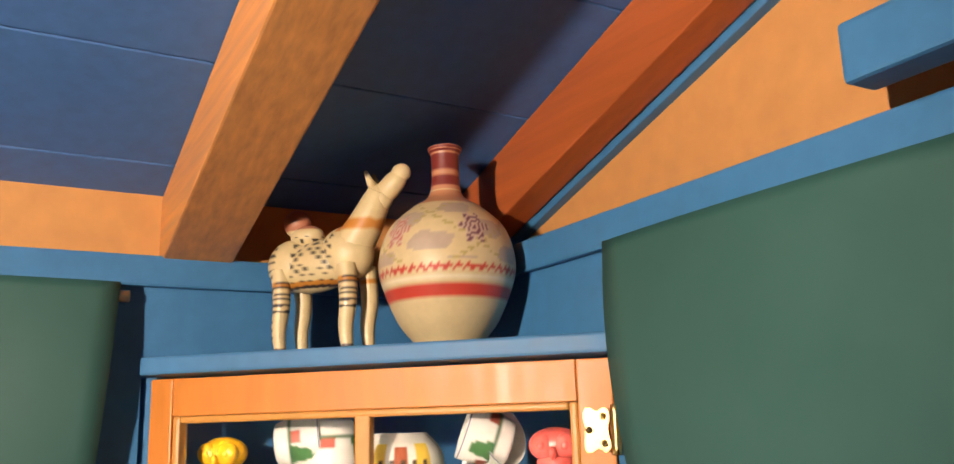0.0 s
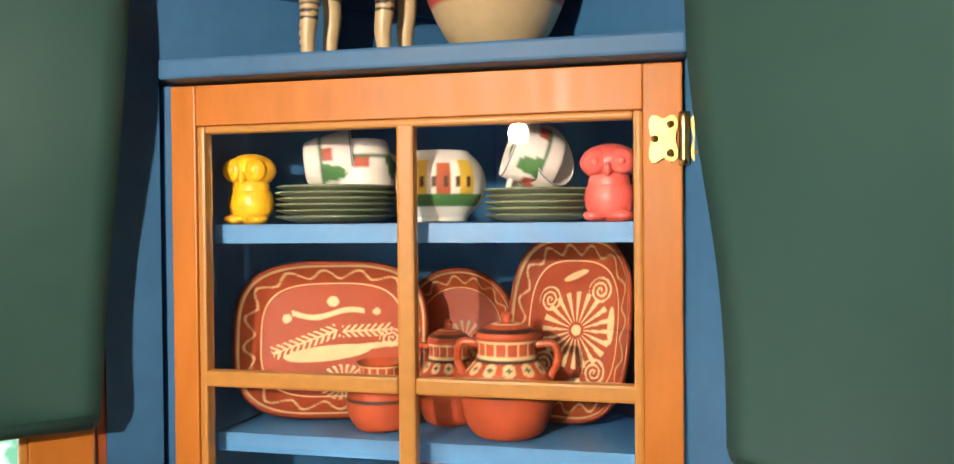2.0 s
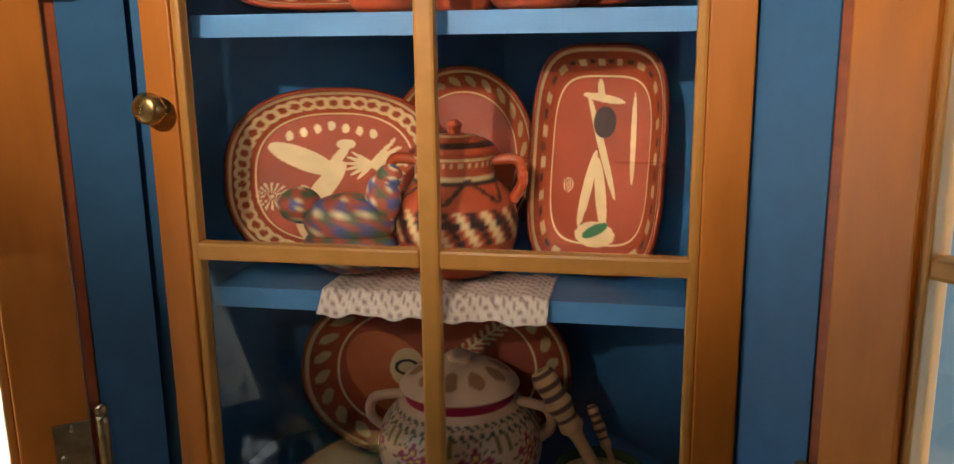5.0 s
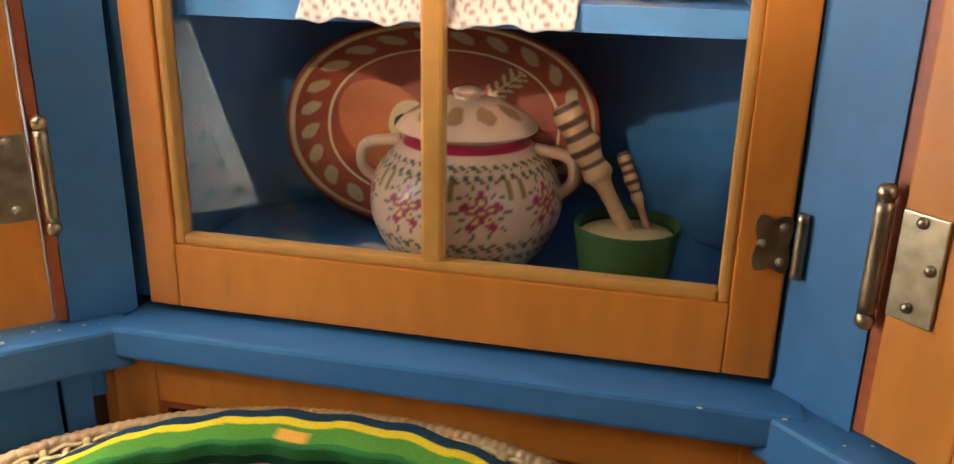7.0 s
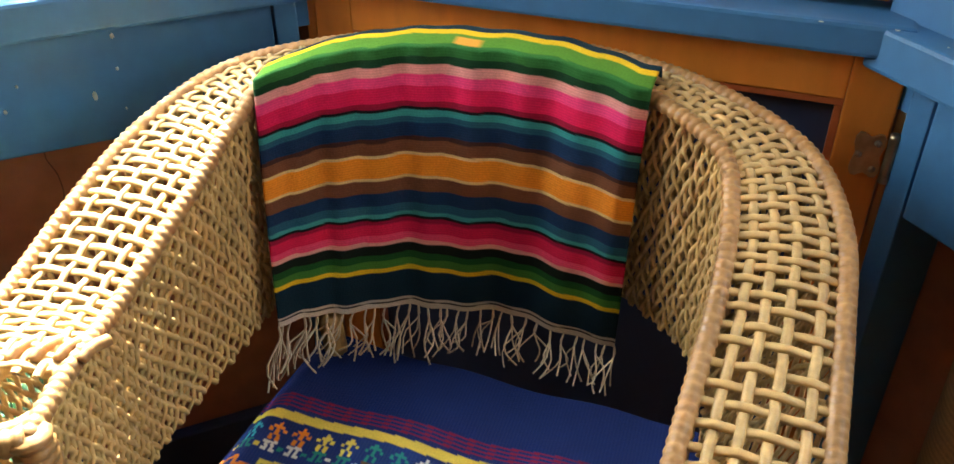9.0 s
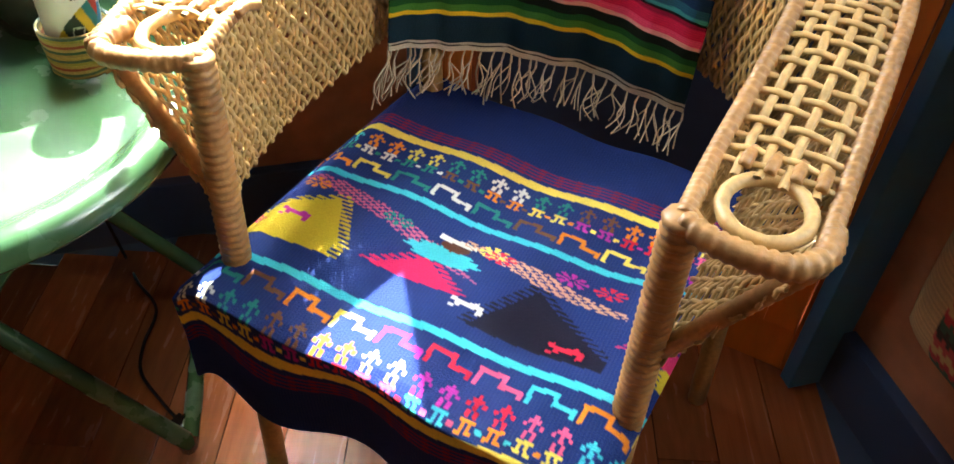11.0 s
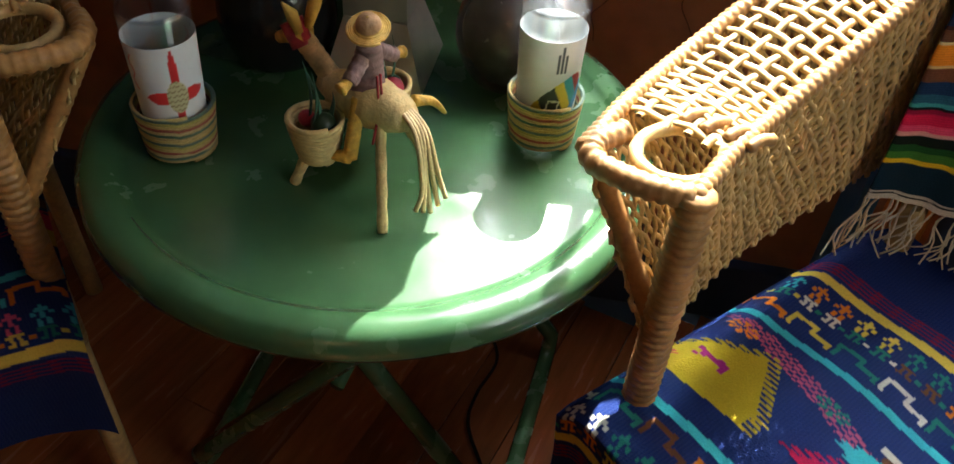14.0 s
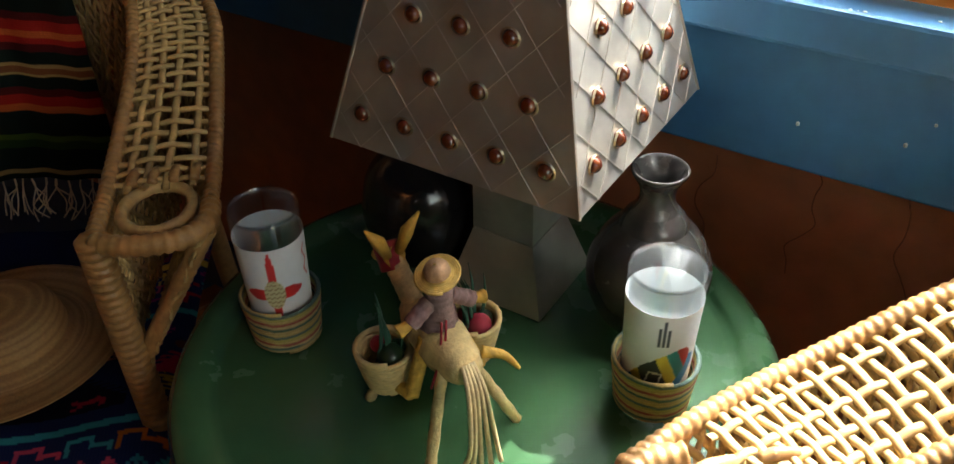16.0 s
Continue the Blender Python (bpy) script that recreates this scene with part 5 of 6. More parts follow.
def serving_plate(name, x, y, z0, w, h, lean, turn, square, motif, label, rimstyle="wave", depth=0.016):
    """A rounded clay platter leaning back; motif paints the well in slip."""
    def P(U, V):
        a, rr = U * 2 * np.pi, V
        ca, sa = np.cos(a), np.sin(a)
        e = 2.0 / square
        k = 1.0 / (np.abs(ca) ** square + np.abs(sa) ** square) ** (1 / square)
        px, pz = k * ca * rr * w / 2, k * sa * rr * h / 2
        py = -depth * np.clip((rr - 0.72) / 0.28, 0, 1) ** 1.3 - 0.003 * np.clip((rr - 0.985) / 0.015, -1, 0) - 0.004
        return px, py, pz + h / 2

    def C(U, V):
        a = U * 2 * np.pi
        ca, sa = np.cos(a), np.sin(a)
        k = 1.0 / (np.abs(ca) ** square + np.abs(sa) ** square) ** (1 / square)
        p, q = k * ca * V, k * sa * V
        col = np.broadcast_to(TERRA, U.shape + (3,)).copy()
        col *= (1 - 0.25 * np.clip((V - 0.75) * 6, 0, 1))[..., None]
        put(col, np.abs(V - 0.75) < 0.010, CRM)
        put(col, np.abs(V - 0.975) < 0.012, CRM * 0.8)
        if rimstyle == "wave":
            put(col, np.abs(V - 0.87 - 0.05 * np.sin(U * 2 * np.pi * 16)) < 0.013, CRM * 0.85)
        elif rimstyle == "loops":
            t = np.mod(U * 46, 1) - 0.5
            ring = np.hypot(t * 0.9, (V - 0.87) / 0.11)
            put(col, (ring > 0.32) & (ring < 0.62), CRM * 0.9)
        elif rimstyle == "leaf":
            t = np.mod(U * 24, 1) - 0.5
            put(col, (np.hypot(t * 1.4, (V - 0.87) / 0.09 - t) < 0.5), CRM * 0.6)
        elif rimstyle == "dash":
            t = np.mod(U * 20, 1)
            put(col, (t < 0.35) & (np.abs(V - 0.87) < 0.025), CRM * 0.7)
            put(col, (t > 0.5) & (t < 0.8) & (np.abs(V - 0.88) < 0.018), DK)
        motif(col, p, q, V)
        return col
    m4 = Matrix.Translation((x, y, z0)) @ pose(0, 0, 0, -lean, 0, turn)
    ob = grid_mesh(name, P, C, 220, 110, CLAY, None, thick=0.006, xf=m4)
    return tagged(ob, label, "platter", "painted clay platters")


def m_bough(C, p, q, V):
    well = V < 0.73
    for f in (lambda: fern(C, p, q, 0.05, 0.12, -0.62, -0.18, 0.09, CRM), lambda: fern(C, p, q, 0.1, 0.1, 0.62, 0.12, 0.08, CRM)):
        f()
    put(C, well & ellipse(p, q, -0.05, -0.18, 0.46, 0.10, 0.12), CRM)
    put(C, well & ellipse(p, q, 0.35, -0.10, 0.38, 0.04, 0.12), CRM)
    put(C, well & (np.abs(q - 0.34 - 0.05 * np.sin(p * 8)) < 0.035) & (np.abs(p + 0.05) < 0.38), CRM)
    for cx, cy, r in ((0.0, 0.5, 0.06), (-0.48, 0.28, 0.05), (0.46, 0.36, 0.04)):
        put(C, well & ellipse(p, q, cx, cy, r, r * 1.2), CRM)
    ray_flower(C, p, q * 1.1, 0.12, -0.62, 0.26, 22, CRM)
    spiral(C, p, q, 0.62, 0.0, 0.13, CRM)


def m_sun(C, p, q, V):
    ray_flower(C, p * 0.75, q, 0.05, -0.02, 0.42, 20, CRM)
    for cx, cy in ((0.42, 0.42), (-0.40, 0.30), (0.40, -0.46), (-0.42, -0.42)):
        spiral(C, p * 0.8, q, cx * 0.8, cy, 0.15, CRM)
    put(C, (V < 0.74) & (ellipse(p, q, 0.62, 0.05, 0.05, 0.2) | ellipse(p, q, 0.0, 0.58, 0.2, 0.04, 0.3) | ellipse(p, q, 0.0, -0.62, 0.2, 0.05, 0.4)), CRM)


def m_wings(C, p, q, V):
    w = V < 0.74
    put(C, w & (ellipse(p, q, -0.30, 0.22, 0.36, 0.12, -0.5) | ellipse(p, q, -0.12, -0.12, 0.10, 0.36, -0.6) | ellipse(p, q, -0.28, -0.42, 0.12, 0.34, 0.1)), CRM)
    put(C, w & (ellipse(p, q, 0.02, 0.22, 0.05, 0.22, -0.6) | ellipse(p, q, 0.10, 0.38, 0.09, 0.06)), CRM)
    for k in range(6):
        put(C, w & ellipse(p, q, 0.38, 0.10 + 0.02 * k, 0.30, 0.028, -0.7 + k * 0.32), CRM)
    for k in range(7):
        put(C, w & ellipse(p, q, -0.42 + k * 0.13, 0.60 - 0.06 * abs(k - 3) * 0.6, 0.035, 0.055), CRM)
    ray_flower(C, p, q, -0.60, -0.20, 0.16, 16, CRM)


def m_bars(C, p, q, V):
    w = V < 0.78
    put(C, w & (ellipse(p, q, 0.02, 0.12, 0.05, 0.52, 0.5) | ellipse(p, q, 0.05, -0.30, 0.08, 0.34, 0.25) | ellipse(p, q, -0.16, -0.25, 0.07, 0.36, -0.3)), CRM)
    put(C, w & ellipse(p, q, 0.04, 0.34, 0.17, 0.14), DK)
    put(C, w & (ellipse(p, q, 0.0, 0.55, 0.32, 0.035, -0.1) | ellipse(p, q, -0.05, 0.62, 0.05, 0.10, 0.2)), CRM)
    put(C, w & (ellipse(p, q, 0.48, 0.2, 0.04, 0.4, 0.05)), CRM)
    put(C, w & ellipse(p, q, 0.0, -0.66, 0.30, 0.12), CRM)
    put(C, w & ellipse(p, q, 0.0, -0.62, 0.20, 0.05, 0.3), rgb(.03, .15, .06))
    spiral(C, p, q * 1.3, -0.46, -0.30, 0.09, CRM)


def m_plain(C, p, q, V):
    ray_flower(C, p, q, 0.1, -0.05, 0.3, 14, CRM * 0.6)


def m_low(C, p, q, V):
    put(C, ellipse(p, q, -0.35, -0.05, 0.30, 0.50, 0.4) & (V < 0.74), rgb(.50, .13, .03))
    put(C, ellipse(p, q, -0.22, 0.02, 0.13, 0.22) & (V < 0.74), CRM)
    put(C, (np.abs(np.hypot(p + 0.22, q - 0.02) - 0.08) < 0.015), DK)
    fern(C, p, q, 0.2, 0.2, 0.5, 0.55, 0.08, CRM * 0.8)


serving_plate("platter", -0.128, 1.118, 1.509, 0.222, 0.178, 12, 18, 3.2, m_bough, "rounded rectangular red clay platter with cream slip boughs")
serving_plate("platter", 0.138, 1.150, 1.509, 0.150, 0.208, 12, -18, 3.0, m_sun, "tall red clay platter with a cream sunburst")
serving_plate("platter", -0.005, 1.215, 1.509, 0.150, 0.165, 10, 0, 2.1, m_plain, "round dark clay plate at the back of the shelf")
serving_plate("platter", -0.130, 1.130, 1.252, 0.225, 0.182, 13, 16, 2.5, m_wings, "oval red clay platter with looped rim and cream slip shapes", "loops")
serving_plate("platter", 0.137, 1.130, 1.252, 0.136, 0.224, 10, -15, 4.0, m_bars, "tall red clay platter with cream and black slip shapes", "dash")
serving_plate("platter", -0.015, 1.215, 1.252, 0.165, 0.20, 9, 0, 2.1, m_plain, "round dark clay plate at the back of the shelf", "leaf")
serving_plate("platter", -0.036, 1.150, 1.026, 0.300, 0.195, 14, 4, 2.2, m_low, "large oval red clay platter behind the lidded pot", "leaf")


def banded(base, bands, extra=None):
    def C(U, V):
        col = np.broadcast_to(rgb(*base), U.shape + (3,)).copy()
        for v0, v1, c in bands:
            put(col, (V > v0) & (V < v1), rgb(*c))
        if extra:
            extra(col, U, V)
        return col
    return C


def pot_motifs(C, U, V):
    put(C, (V > 0.60) & (V < 0.70) & (np.abs(np.mod(U * 16, 1) - 0.5) < 0.13), CRM)
    put(C, (V > 0.45) & (V < 0.55) & (np.hypot(np.mod(U * 12, 1) - 0.5, (V - 0.5) * 9) < 0.36), CRM)
    put(C, (V > 0.45) & (V < 0.55) & (np.hypot(np.mod(U * 12, 1) - 0.5, (V - 0.5) * 9) < 0.16), rgb(.03, .12, .07))


def clay_pot(name, x, y, z, r, h, label, extra, loops=True, lid=True, base=(.36, .065, .022)):
    t = thing(name, label, "pot", "painted clay pots")
    lathe("body", [(0, 0), (r * .62, 0), (r * .88, h * .12), (r, h * .32), (r * .9, h * .5), (r * .66, h * .62), (r * .62, h * .74), (r * .70, h * .80), (r * .66, h * .80), (0, h * .7)],
          banded(base, [(.54, .57, DK), (.70, .73, CRM), (.57, .59, CRM), (.36, .38, DK)], extra), CLAY, (x, y, z), t, n=96, m=80)
    if lid:
        L = lathe("lid", [(r * .66, h * .80), (r * .60, h * .85), (r * .34, h * .90), (r * .10, h * .915), (r * .12, h * .97), (r * .06, h * 1.0), (0, h * 1.0)], banded(base, [(.15, .25, DK), (.35, .42, CRM)]), CLAY, (x, y, z), t, n=48, m=40)
    if loops:
        for sx in (-1, 1):
            bm = bmesh.new()
            tube(bm, spline([(x + sx * r * .62, y, z + h * .74), (x + sx * r * 1.0, y, z + h * .74), (x + sx * r * 1.08, y, z + h * .6), (x + sx * r * .92, y, z + h * .48)], 20), r * 0.09, 8)
            part("handle", bm, paint("clay_plain", (.36, .065, .022), 0.25, 60, 0.2, 0.1, coat=0.4), t, smooth=True)
    return t


clay_pot("sugar_pot", 0.085, 1.085, 1.508, 0.050, 0.130, "squat lidded red clay pot with cream slip bands", pot_motifs)
clay_pot("jug", 0.010, 1.125, 1.508, 0.036, 0.115, "small red clay jug with dark bands", pot_motifs)
clay_pot("clay_bowl", -0.056, 1.085, 1.508, 0.038, 0.090, "small red clay bowl with dark and cream rim", pot_motifs, False, False)


def tea_motifs(C, U, V):
    t = np.abs(np.mod(U * 14 + V * 6, 1) - 0.5)
    put(C, (V > 0.30) & (V < 0.42) & (t < 0.16), CRM)
    put(C, (V > 0.30) & (V < 0.42) & (t > 0.34), DK)
    put(C, (V > 0.44) & (V < 0.58) & (np.abs(np.abs(np.mod(U * 6, 1) - 0.5) * 0.3 - (V - 0.44)) < 0.018), DK)
    put(C, (V > 0.60) & (V < 0.72) & (np.mod(U * 30, 1) < 0.4) & (np.abs(V - 0.66) < 0.02), CRM)


clay_pot("lidded_jug", 0.002, 1.110, 1.256, 0.062, 0.150, "large lidded red clay jug with dark leaf bands", tea_motifs)


def figurine(name, label, stations, colour, x, y, z, material, turn=0, extra=()):
    """A small moulded figure, one mesh: a turned body with bumps."""
    bm = bmesh.new()
    for cx, cy, cz, rx, ry, rz in stations:
        bmesh.ops.create_uvsphere(bm, u_segments=20, v_segments=14, radius=1, matrix=Matrix.Translation((x, y, z)) @ pose(0, 0, 0, 0, 0, turn) @ Matrix.Translation((cx, cy, cz)) @ Matrix.Diagonal((rx, ry, rz, 1)))
    for p, q, r0, r1 in extra:
        m = Matrix.Translation((x, y, z)) @ pose(0, 0, 0, 0, 0, turn)
        tube(bm, line(m @ Vector(p), m @ Vector(q), 12), r0, 12, taper=lambda t: 1 + (r1 / r0 - 1) * t)
    return bm


def owl(x, y, z, colour, name_colour, label):
    bm = figurine("o", "", [(0, 0, .022, .026, .021, .026), (0, 0, .036, .022, .018, .02), (0, 0, .058, .030, .02, .019), (-.013, -.014, .058, .013, .008, .013), (.013, -.014, .058, .013, .008, .013), (0, -.02, .05, .004, .005, .007),
                            (-.013, -.0205, .058, .005, .003, .005), (.013, -.0205, .058, .005, .003, .005), (-.014, -.012, .004, .012, .011, .006), (.014, -.012, .004, .012, .011, .006)], None, x, y, z, None)
    ob = part("wax_figurine", bm, paint(name_colour, colour, 0.35, 90, 0.18, 0.5, coat=0.3), None, smooth=True)
    tagged(ob, label, "figurine", "wax figurines")


owl(-0.203, 1.072, 1.734, (0.80, 0.42, 0.01), "yellow_wax", "yellow moulded wax figurine with big eyes")
owl(0.195, 1.072, 1.734, (0.62, 0.10, 0.08), "red_wax", "coral red moulded wax figurine with big eyes")

# stacks of green-edged plates, white painted cups, a round painted pot
for cx, n, r in ((-0.115, 6, 0.066), (0.118, 5, 0.058)):
    for k in range(n):
        ob = lathe("plate", [(0, 0.0), (r * .6, 0.0), (r * .98, 0.006), (r, 0.0075), (r * .97, 0.008), (r * .6, 0.003), (0, 0.003)], banded((.25, .26, .18), [(.38, .62, (.10, .17, .09))]), CLAY,
                   (cx + 0.002 * math.sin(k * 3), 1.105, 1.733 + k * 0.0066), n=48, m=24)
        tagged(ob, "green-edged clay saucer in a stack", "plate", "stacked saucers")


def house_print(C, U, V):
    for k in range(5):
        c0 = 0.55 + k * 0.085
        put(C, (V > .42) & (V < .66 - 0.03 * (k % 2)) & (np.abs(U - c0) < 0.028), rgb(.34, .08, .03) if k % 2 else rgb(.62, .42, .05))
    put(C, (V > .34) & (V < .42) & (np.abs(U - 0.72) < 0.26), rgb(.05, .16, .05))
    put(C, (V > .47) & (V < .53) & (np.abs(np.mod(U * 24, 1) - .5) < .2) & (np.abs(U - .72) < .2), rgb(.05, .03, .02))


ob = lathe("round_pot", [(0, 0), (.026, 0), (.030, .006), (.044, .022), (.049, .042), (.044, .060), (.032, .073), (.026, .076), (.0, .07)], banded((.70, .68, .60), [(.86, .9, (.05, .16, .08))], house_print), CLAY, (0.012, 1.092, 1.733), n=120, m=70)
tagged(ob, "round white pot painted with little houses", "pot")


def cup(x, y, z, tilt, label):
    t = thing("cup", label, "cup", "painted cups")
    m = Matrix.Translation((x, y, z)) @ tilt
    pr = [(0, 0), (.020, 0), (.026, .008), (.031, .03), (.033, .052), (.0315, .052), (.028, .03), (.02, .006), (0, .005)]

    def C(U, V):
        col = banded((.72, .70, .64), [(.5, .54, (.03, .05, .16)), (.30, .33, (.05, .14, .07))])(U, V)
        put(col, (V > .33) & (V < .45) & (np.abs(np.mod(U * 3, 1) - .5) < .2 - (V - .33)), rgb(.06, .18, .06))
        put(col, (V > .33) & (V < .39) & (np.abs(np.mod(U * 3, 1) - .15) < .12), rgb(.40, .08, .05))
        return col
    lathe("body", pr, C, CLAY, (x, y, z), t, n=64, m=50, tilt=tilt)
    bm = bmesh.new()
    tube(bm, [m @ Vector(q) for q in spline([(.030, 0, .042), (.048, 0, .040), (.049, 0, .022), (.028, 0, .014)], 16)], 0.0035, 8)
    part("handle", bm, paint("cup_white", (.68, .66, .6), 0.25, 60, 0.1, 0.05, coat=0.4), t, smooth=True)


cup(-0.150, 1.100, 1.800, pose(0, 0, 0, 0, 84, 20), "white painted cup lying on the saucers")
cup(-0.085, 1.120, 1.774, pose(0, 0, 0, 180, 0, 60) @ Matrix.Translation((0, 0, -0.053)), "white painted cup upside down on the saucers")
cup(0.140, 1.095, 1.793, pose(0, 0, 0, 0, 70, 200), "white painted cup tipped on its side on the saucers")
cup(0.090, 1.115, 1.788, pose(0, 0, 0, 0, -75, 150), "white painted cup leaning among the saucers")

# hen dish and doily on the third shelf
bm = figurine("h", "", [(0, 0, .030, .048, .036, .026), (0, 0, .055, .046, .032, .028), (.035, 0, .078, .018, .015, .026), (.042, 0, .10, .013, .011, .012), (-.05, 0, .07, .022, .02, .018)], None, -0.095, 1.070, 1.256, None)
me_ob = part("hen_dish", bm, CLAY, None, smooth=True)
at = me_ob.data.color_attributes.new("pattern", "FLOAT_COLOR", "POINT")
col = np.ones((len(me_ob.data.vertices), 4))
for k, v in enumerate(me_ob.data.vertices):
    q = math.sin(v.co.x * 260 / K + 1) + math.sin(v.co.z * 310 / K)
    col[k, :3] = (.05, .08, .20) if q > 0.9 else (.55, .45, .25) if q > 0.4 else (.30, .06, .03) if q > -0.8 else (.05, .10, .05)
at.data.foreach_set("color", col.ravel())
tagged(me_ob, "glazed clay covered dish with striped lid on the shelf", "dish")


def doily_P(U, V):
    x = -0.112 + 0.216 * U
    y = 1.015 + 0.095 * (1 - V)
    z = np.where(y > 1.034, 1.2525, 1.2525 - (1.034 - y) * 1.0) + 0.0012 * np.sin(U * 50) - 0.002 * (y < 1.034) * np.sin(U * 23)
    return x, y, z


ob = grid_mesh("doily", doily_P, lambda U, V: np.where((np.sin(U * 130) * np.sin(V * 50) > 0.45)[..., None], rgb(.30, .20, .17), rgb(.62, .55, .46)), 90, 30, CLOTH, None, thick=0.0012)
tagged(ob, "cream lace doily hanging over the shelf edge", "doily")

# bottom shelf: floral lidded pot, cocoa whisk, green cup


def floral(C, U, V):
    u = np.mod(U * 8, 1) - 0.5
    a, b = u * 0.064, (V - 0.40) * 0.28
    for k in range(5):
        th = k * 2 * math.pi / 5 + 0.31
        put(C, ellipse(a, b, 0.0105 * math.cos(th), 0.0105 * math.sin(th), 0.0085, 0.0042, th), rgb(.28, .008, .04))
        put(C, ellipse(a, b, 0.0088 * math.cos(th), 0.0088 * math.sin(th), 0.0036, 0.0015, th), rgb(.62, .40, .06))
        for turn, far in ((0.30, 0.022), (0.63, 0.0165), (0.96, 0.022)):
            put(C, ellipse(a, b, far * math.cos(th + turn), far * math.sin(th + turn), 0.0040, 0.0013, th + turn), rgb(.06, .07, .02))
    put(C, np.hypot(a, b) < 0.0028, rgb(.60, .40, .05))
    t = np.mod(U * 44 + 2 * np.sin(V * 40), 1) - 0.5
    for v0 in (0.29, 0.25, 0.21, 0.50, 0.54):
        put(C, np.hypot(t / 0.34, (V - v0) / 0.012 - 2 * t) < 1, rgb(.05, .07, .02))
    s = np.mod(U * 40, 1) - 0.5
    put(C, (np.abs(u) > 0.33) & (np.hypot(s / 0.25, (V - 0.46) / 0.035) < 1), rgb(.20, .13, .02))
    put(C, (V > 0.60) & (V < 0.70), rgb(.36, .012, .04))


fp = thing("floral_pot", "pale clay lidded pot painted with red flowers", "pot")
lathe("body", [(0, 0), (.052, 0), (.072, .014), (.084, .045), (.080, .075), (.062, .098), (.050, .108), (.050, .116), (.046, .116), (0, .1)], banded((.58, .36, .22), [], floral), MATTE, (0.006, 1.095, 1.0245), fp, n=200, m=110)
lathe("lid", [(.058, .114), (.061, .117), (.05, .128), (.03, .138), (.012, .141), (.013, .147), (.006, .150), (0, .150)],
      lambda U, V: put(banded((.58, .36, .22), [(.02, .06, (.30, .02, .04))])(U, V), (np.hypot(np.mod(U * 10, 1) - .5, (V - .35) * 4) < .3), rgb(.30, .14, .05)), MATTE, (0.006, 1.095, 1.0245), fp, n=96, m=50)
for sx in (-1, 1):
    bm = bmesh.new()
    tube(bm, spline([(0.006 + sx * .060, 1.095, 1.125), (0.006 + sx * .090, 1.09, 1.120), (0.006 + sx * .094, 1.09, 1.10), (0.006 + sx * .080, 1.095, 1.085)], 18), 0.0052, 10)
    part("handle", bm, paint("pale_clay", (.58, .36, .22), 0.5, 60, 0.12, 0.1), fp, smooth=True)
WOOD = dyed("turned_wood", 0.5, 100, 0.2, 0.2)
dark = lambda U, V: np.where((np.mod(V * 9, 1) < 0.42)[..., None] & (V < 0.6)[..., None], rgb(.06, .02, .01), rgb(.46, .26, .11))
for (a, b, r) in (((0.155, 1.062, 1.060), (0.092, 1.066, 1.170), 0.011), ((0.172, 1.064, 1.058), (0.140, 1.085, 1.130), 0.005)):
    d = Vector(b) - Vector(a)
    L = d.length
    prof = [(0, L), (r * .9, L * .99), (r * 1.15, L * .9), (r * 1.0, L * .8), (r * 1.25, L * .7), (r * .9, L * .6), (r * 1.1, L * .5), (r * .6, L * .4), (r * .55, 0), (0, 0)]
    ob = lathe("wooden_whisk", prof, dark, WOOD, Vector(a), n=24, m=60, tilt=d.to_track_quat("Z", "Y").to_matrix().to_4x4())
    tagged(ob, "turned wooden cocoa whisk with dark rings in the cup", "whisk", "wooden whisks")
gc = thing("green_cup", "dark green glazed cup full of pale powder", "cup")
lathe("body", [(0, 0), (.030, 0), (.036, .006), (.040, .03), (.043, .052), (.041, .053), (.038, .048), (.038, .044), (0, .043)], banded((.03, .075, .015), [(.0, .1, (.05, .06, .02))]), CLAY, (0.150, 1.058, 1.0245), gc, n=48, m=40)
lathe("powder", [(.0375, .045), (.02, .048), (0, .047)], flat((.62, .44, .18)), MATTE, (0.150, 1.058, 1.0245), gc, "pale ground powder", 32, 10)

# ---- on top of the cabinet ----


def vase_print(C, U, V):
    put(C, (V > .226) & (V < .246), rgb(.50, .05, .03))
    put(C, (V > .250) & (V < .262), rgb(.70, .62, .44))
    put(C, np.abs(V - .274 - .004 * np.sin(U * 300)) < .0045, rgb(.50, .05, .03))
    put(C, (V > .288) & (V < .46) & (np.sin(U * 34 + V * 40) + np.sin(U * 19 - V * 75) > 0.3), rgb(.43, .33, .25))
    for lean in (-1, 1):
        put(C, (V > .288) & (V < .46) & (np.abs(np.mod(U * 4 + lean * V * 6, 1) - .5) < .035) & (np.sin(V * 420 + U * 60) > 0), rgb(.42, .33, .12))
    for cu, c1 in ((.665, rgb(.45, .14, .12)), (.865, rgb(.16, .05, .08))):
        u, v = (U - cu) * 19, (V - .375) * 16
        d, th = np.hypot(u, v), np.arctan2(v, u)
        put(C, d < .62 + .16 * np.cos(6 * th), rgb(.56, .42, .32))
        put(C, (d < .58 + .16 * np.cos(6 * th)) & (np.mod(d * 5 + th / 6.28, 1) < .55), c1)
    put(C, (V > .565) & (V < .84), rgb(.20, .03, .025))
    for v0 in (.575, .62, .68, .74, .80):
        put(C, np.abs(V - v0) < .007, rgb(.52, .24, .13))


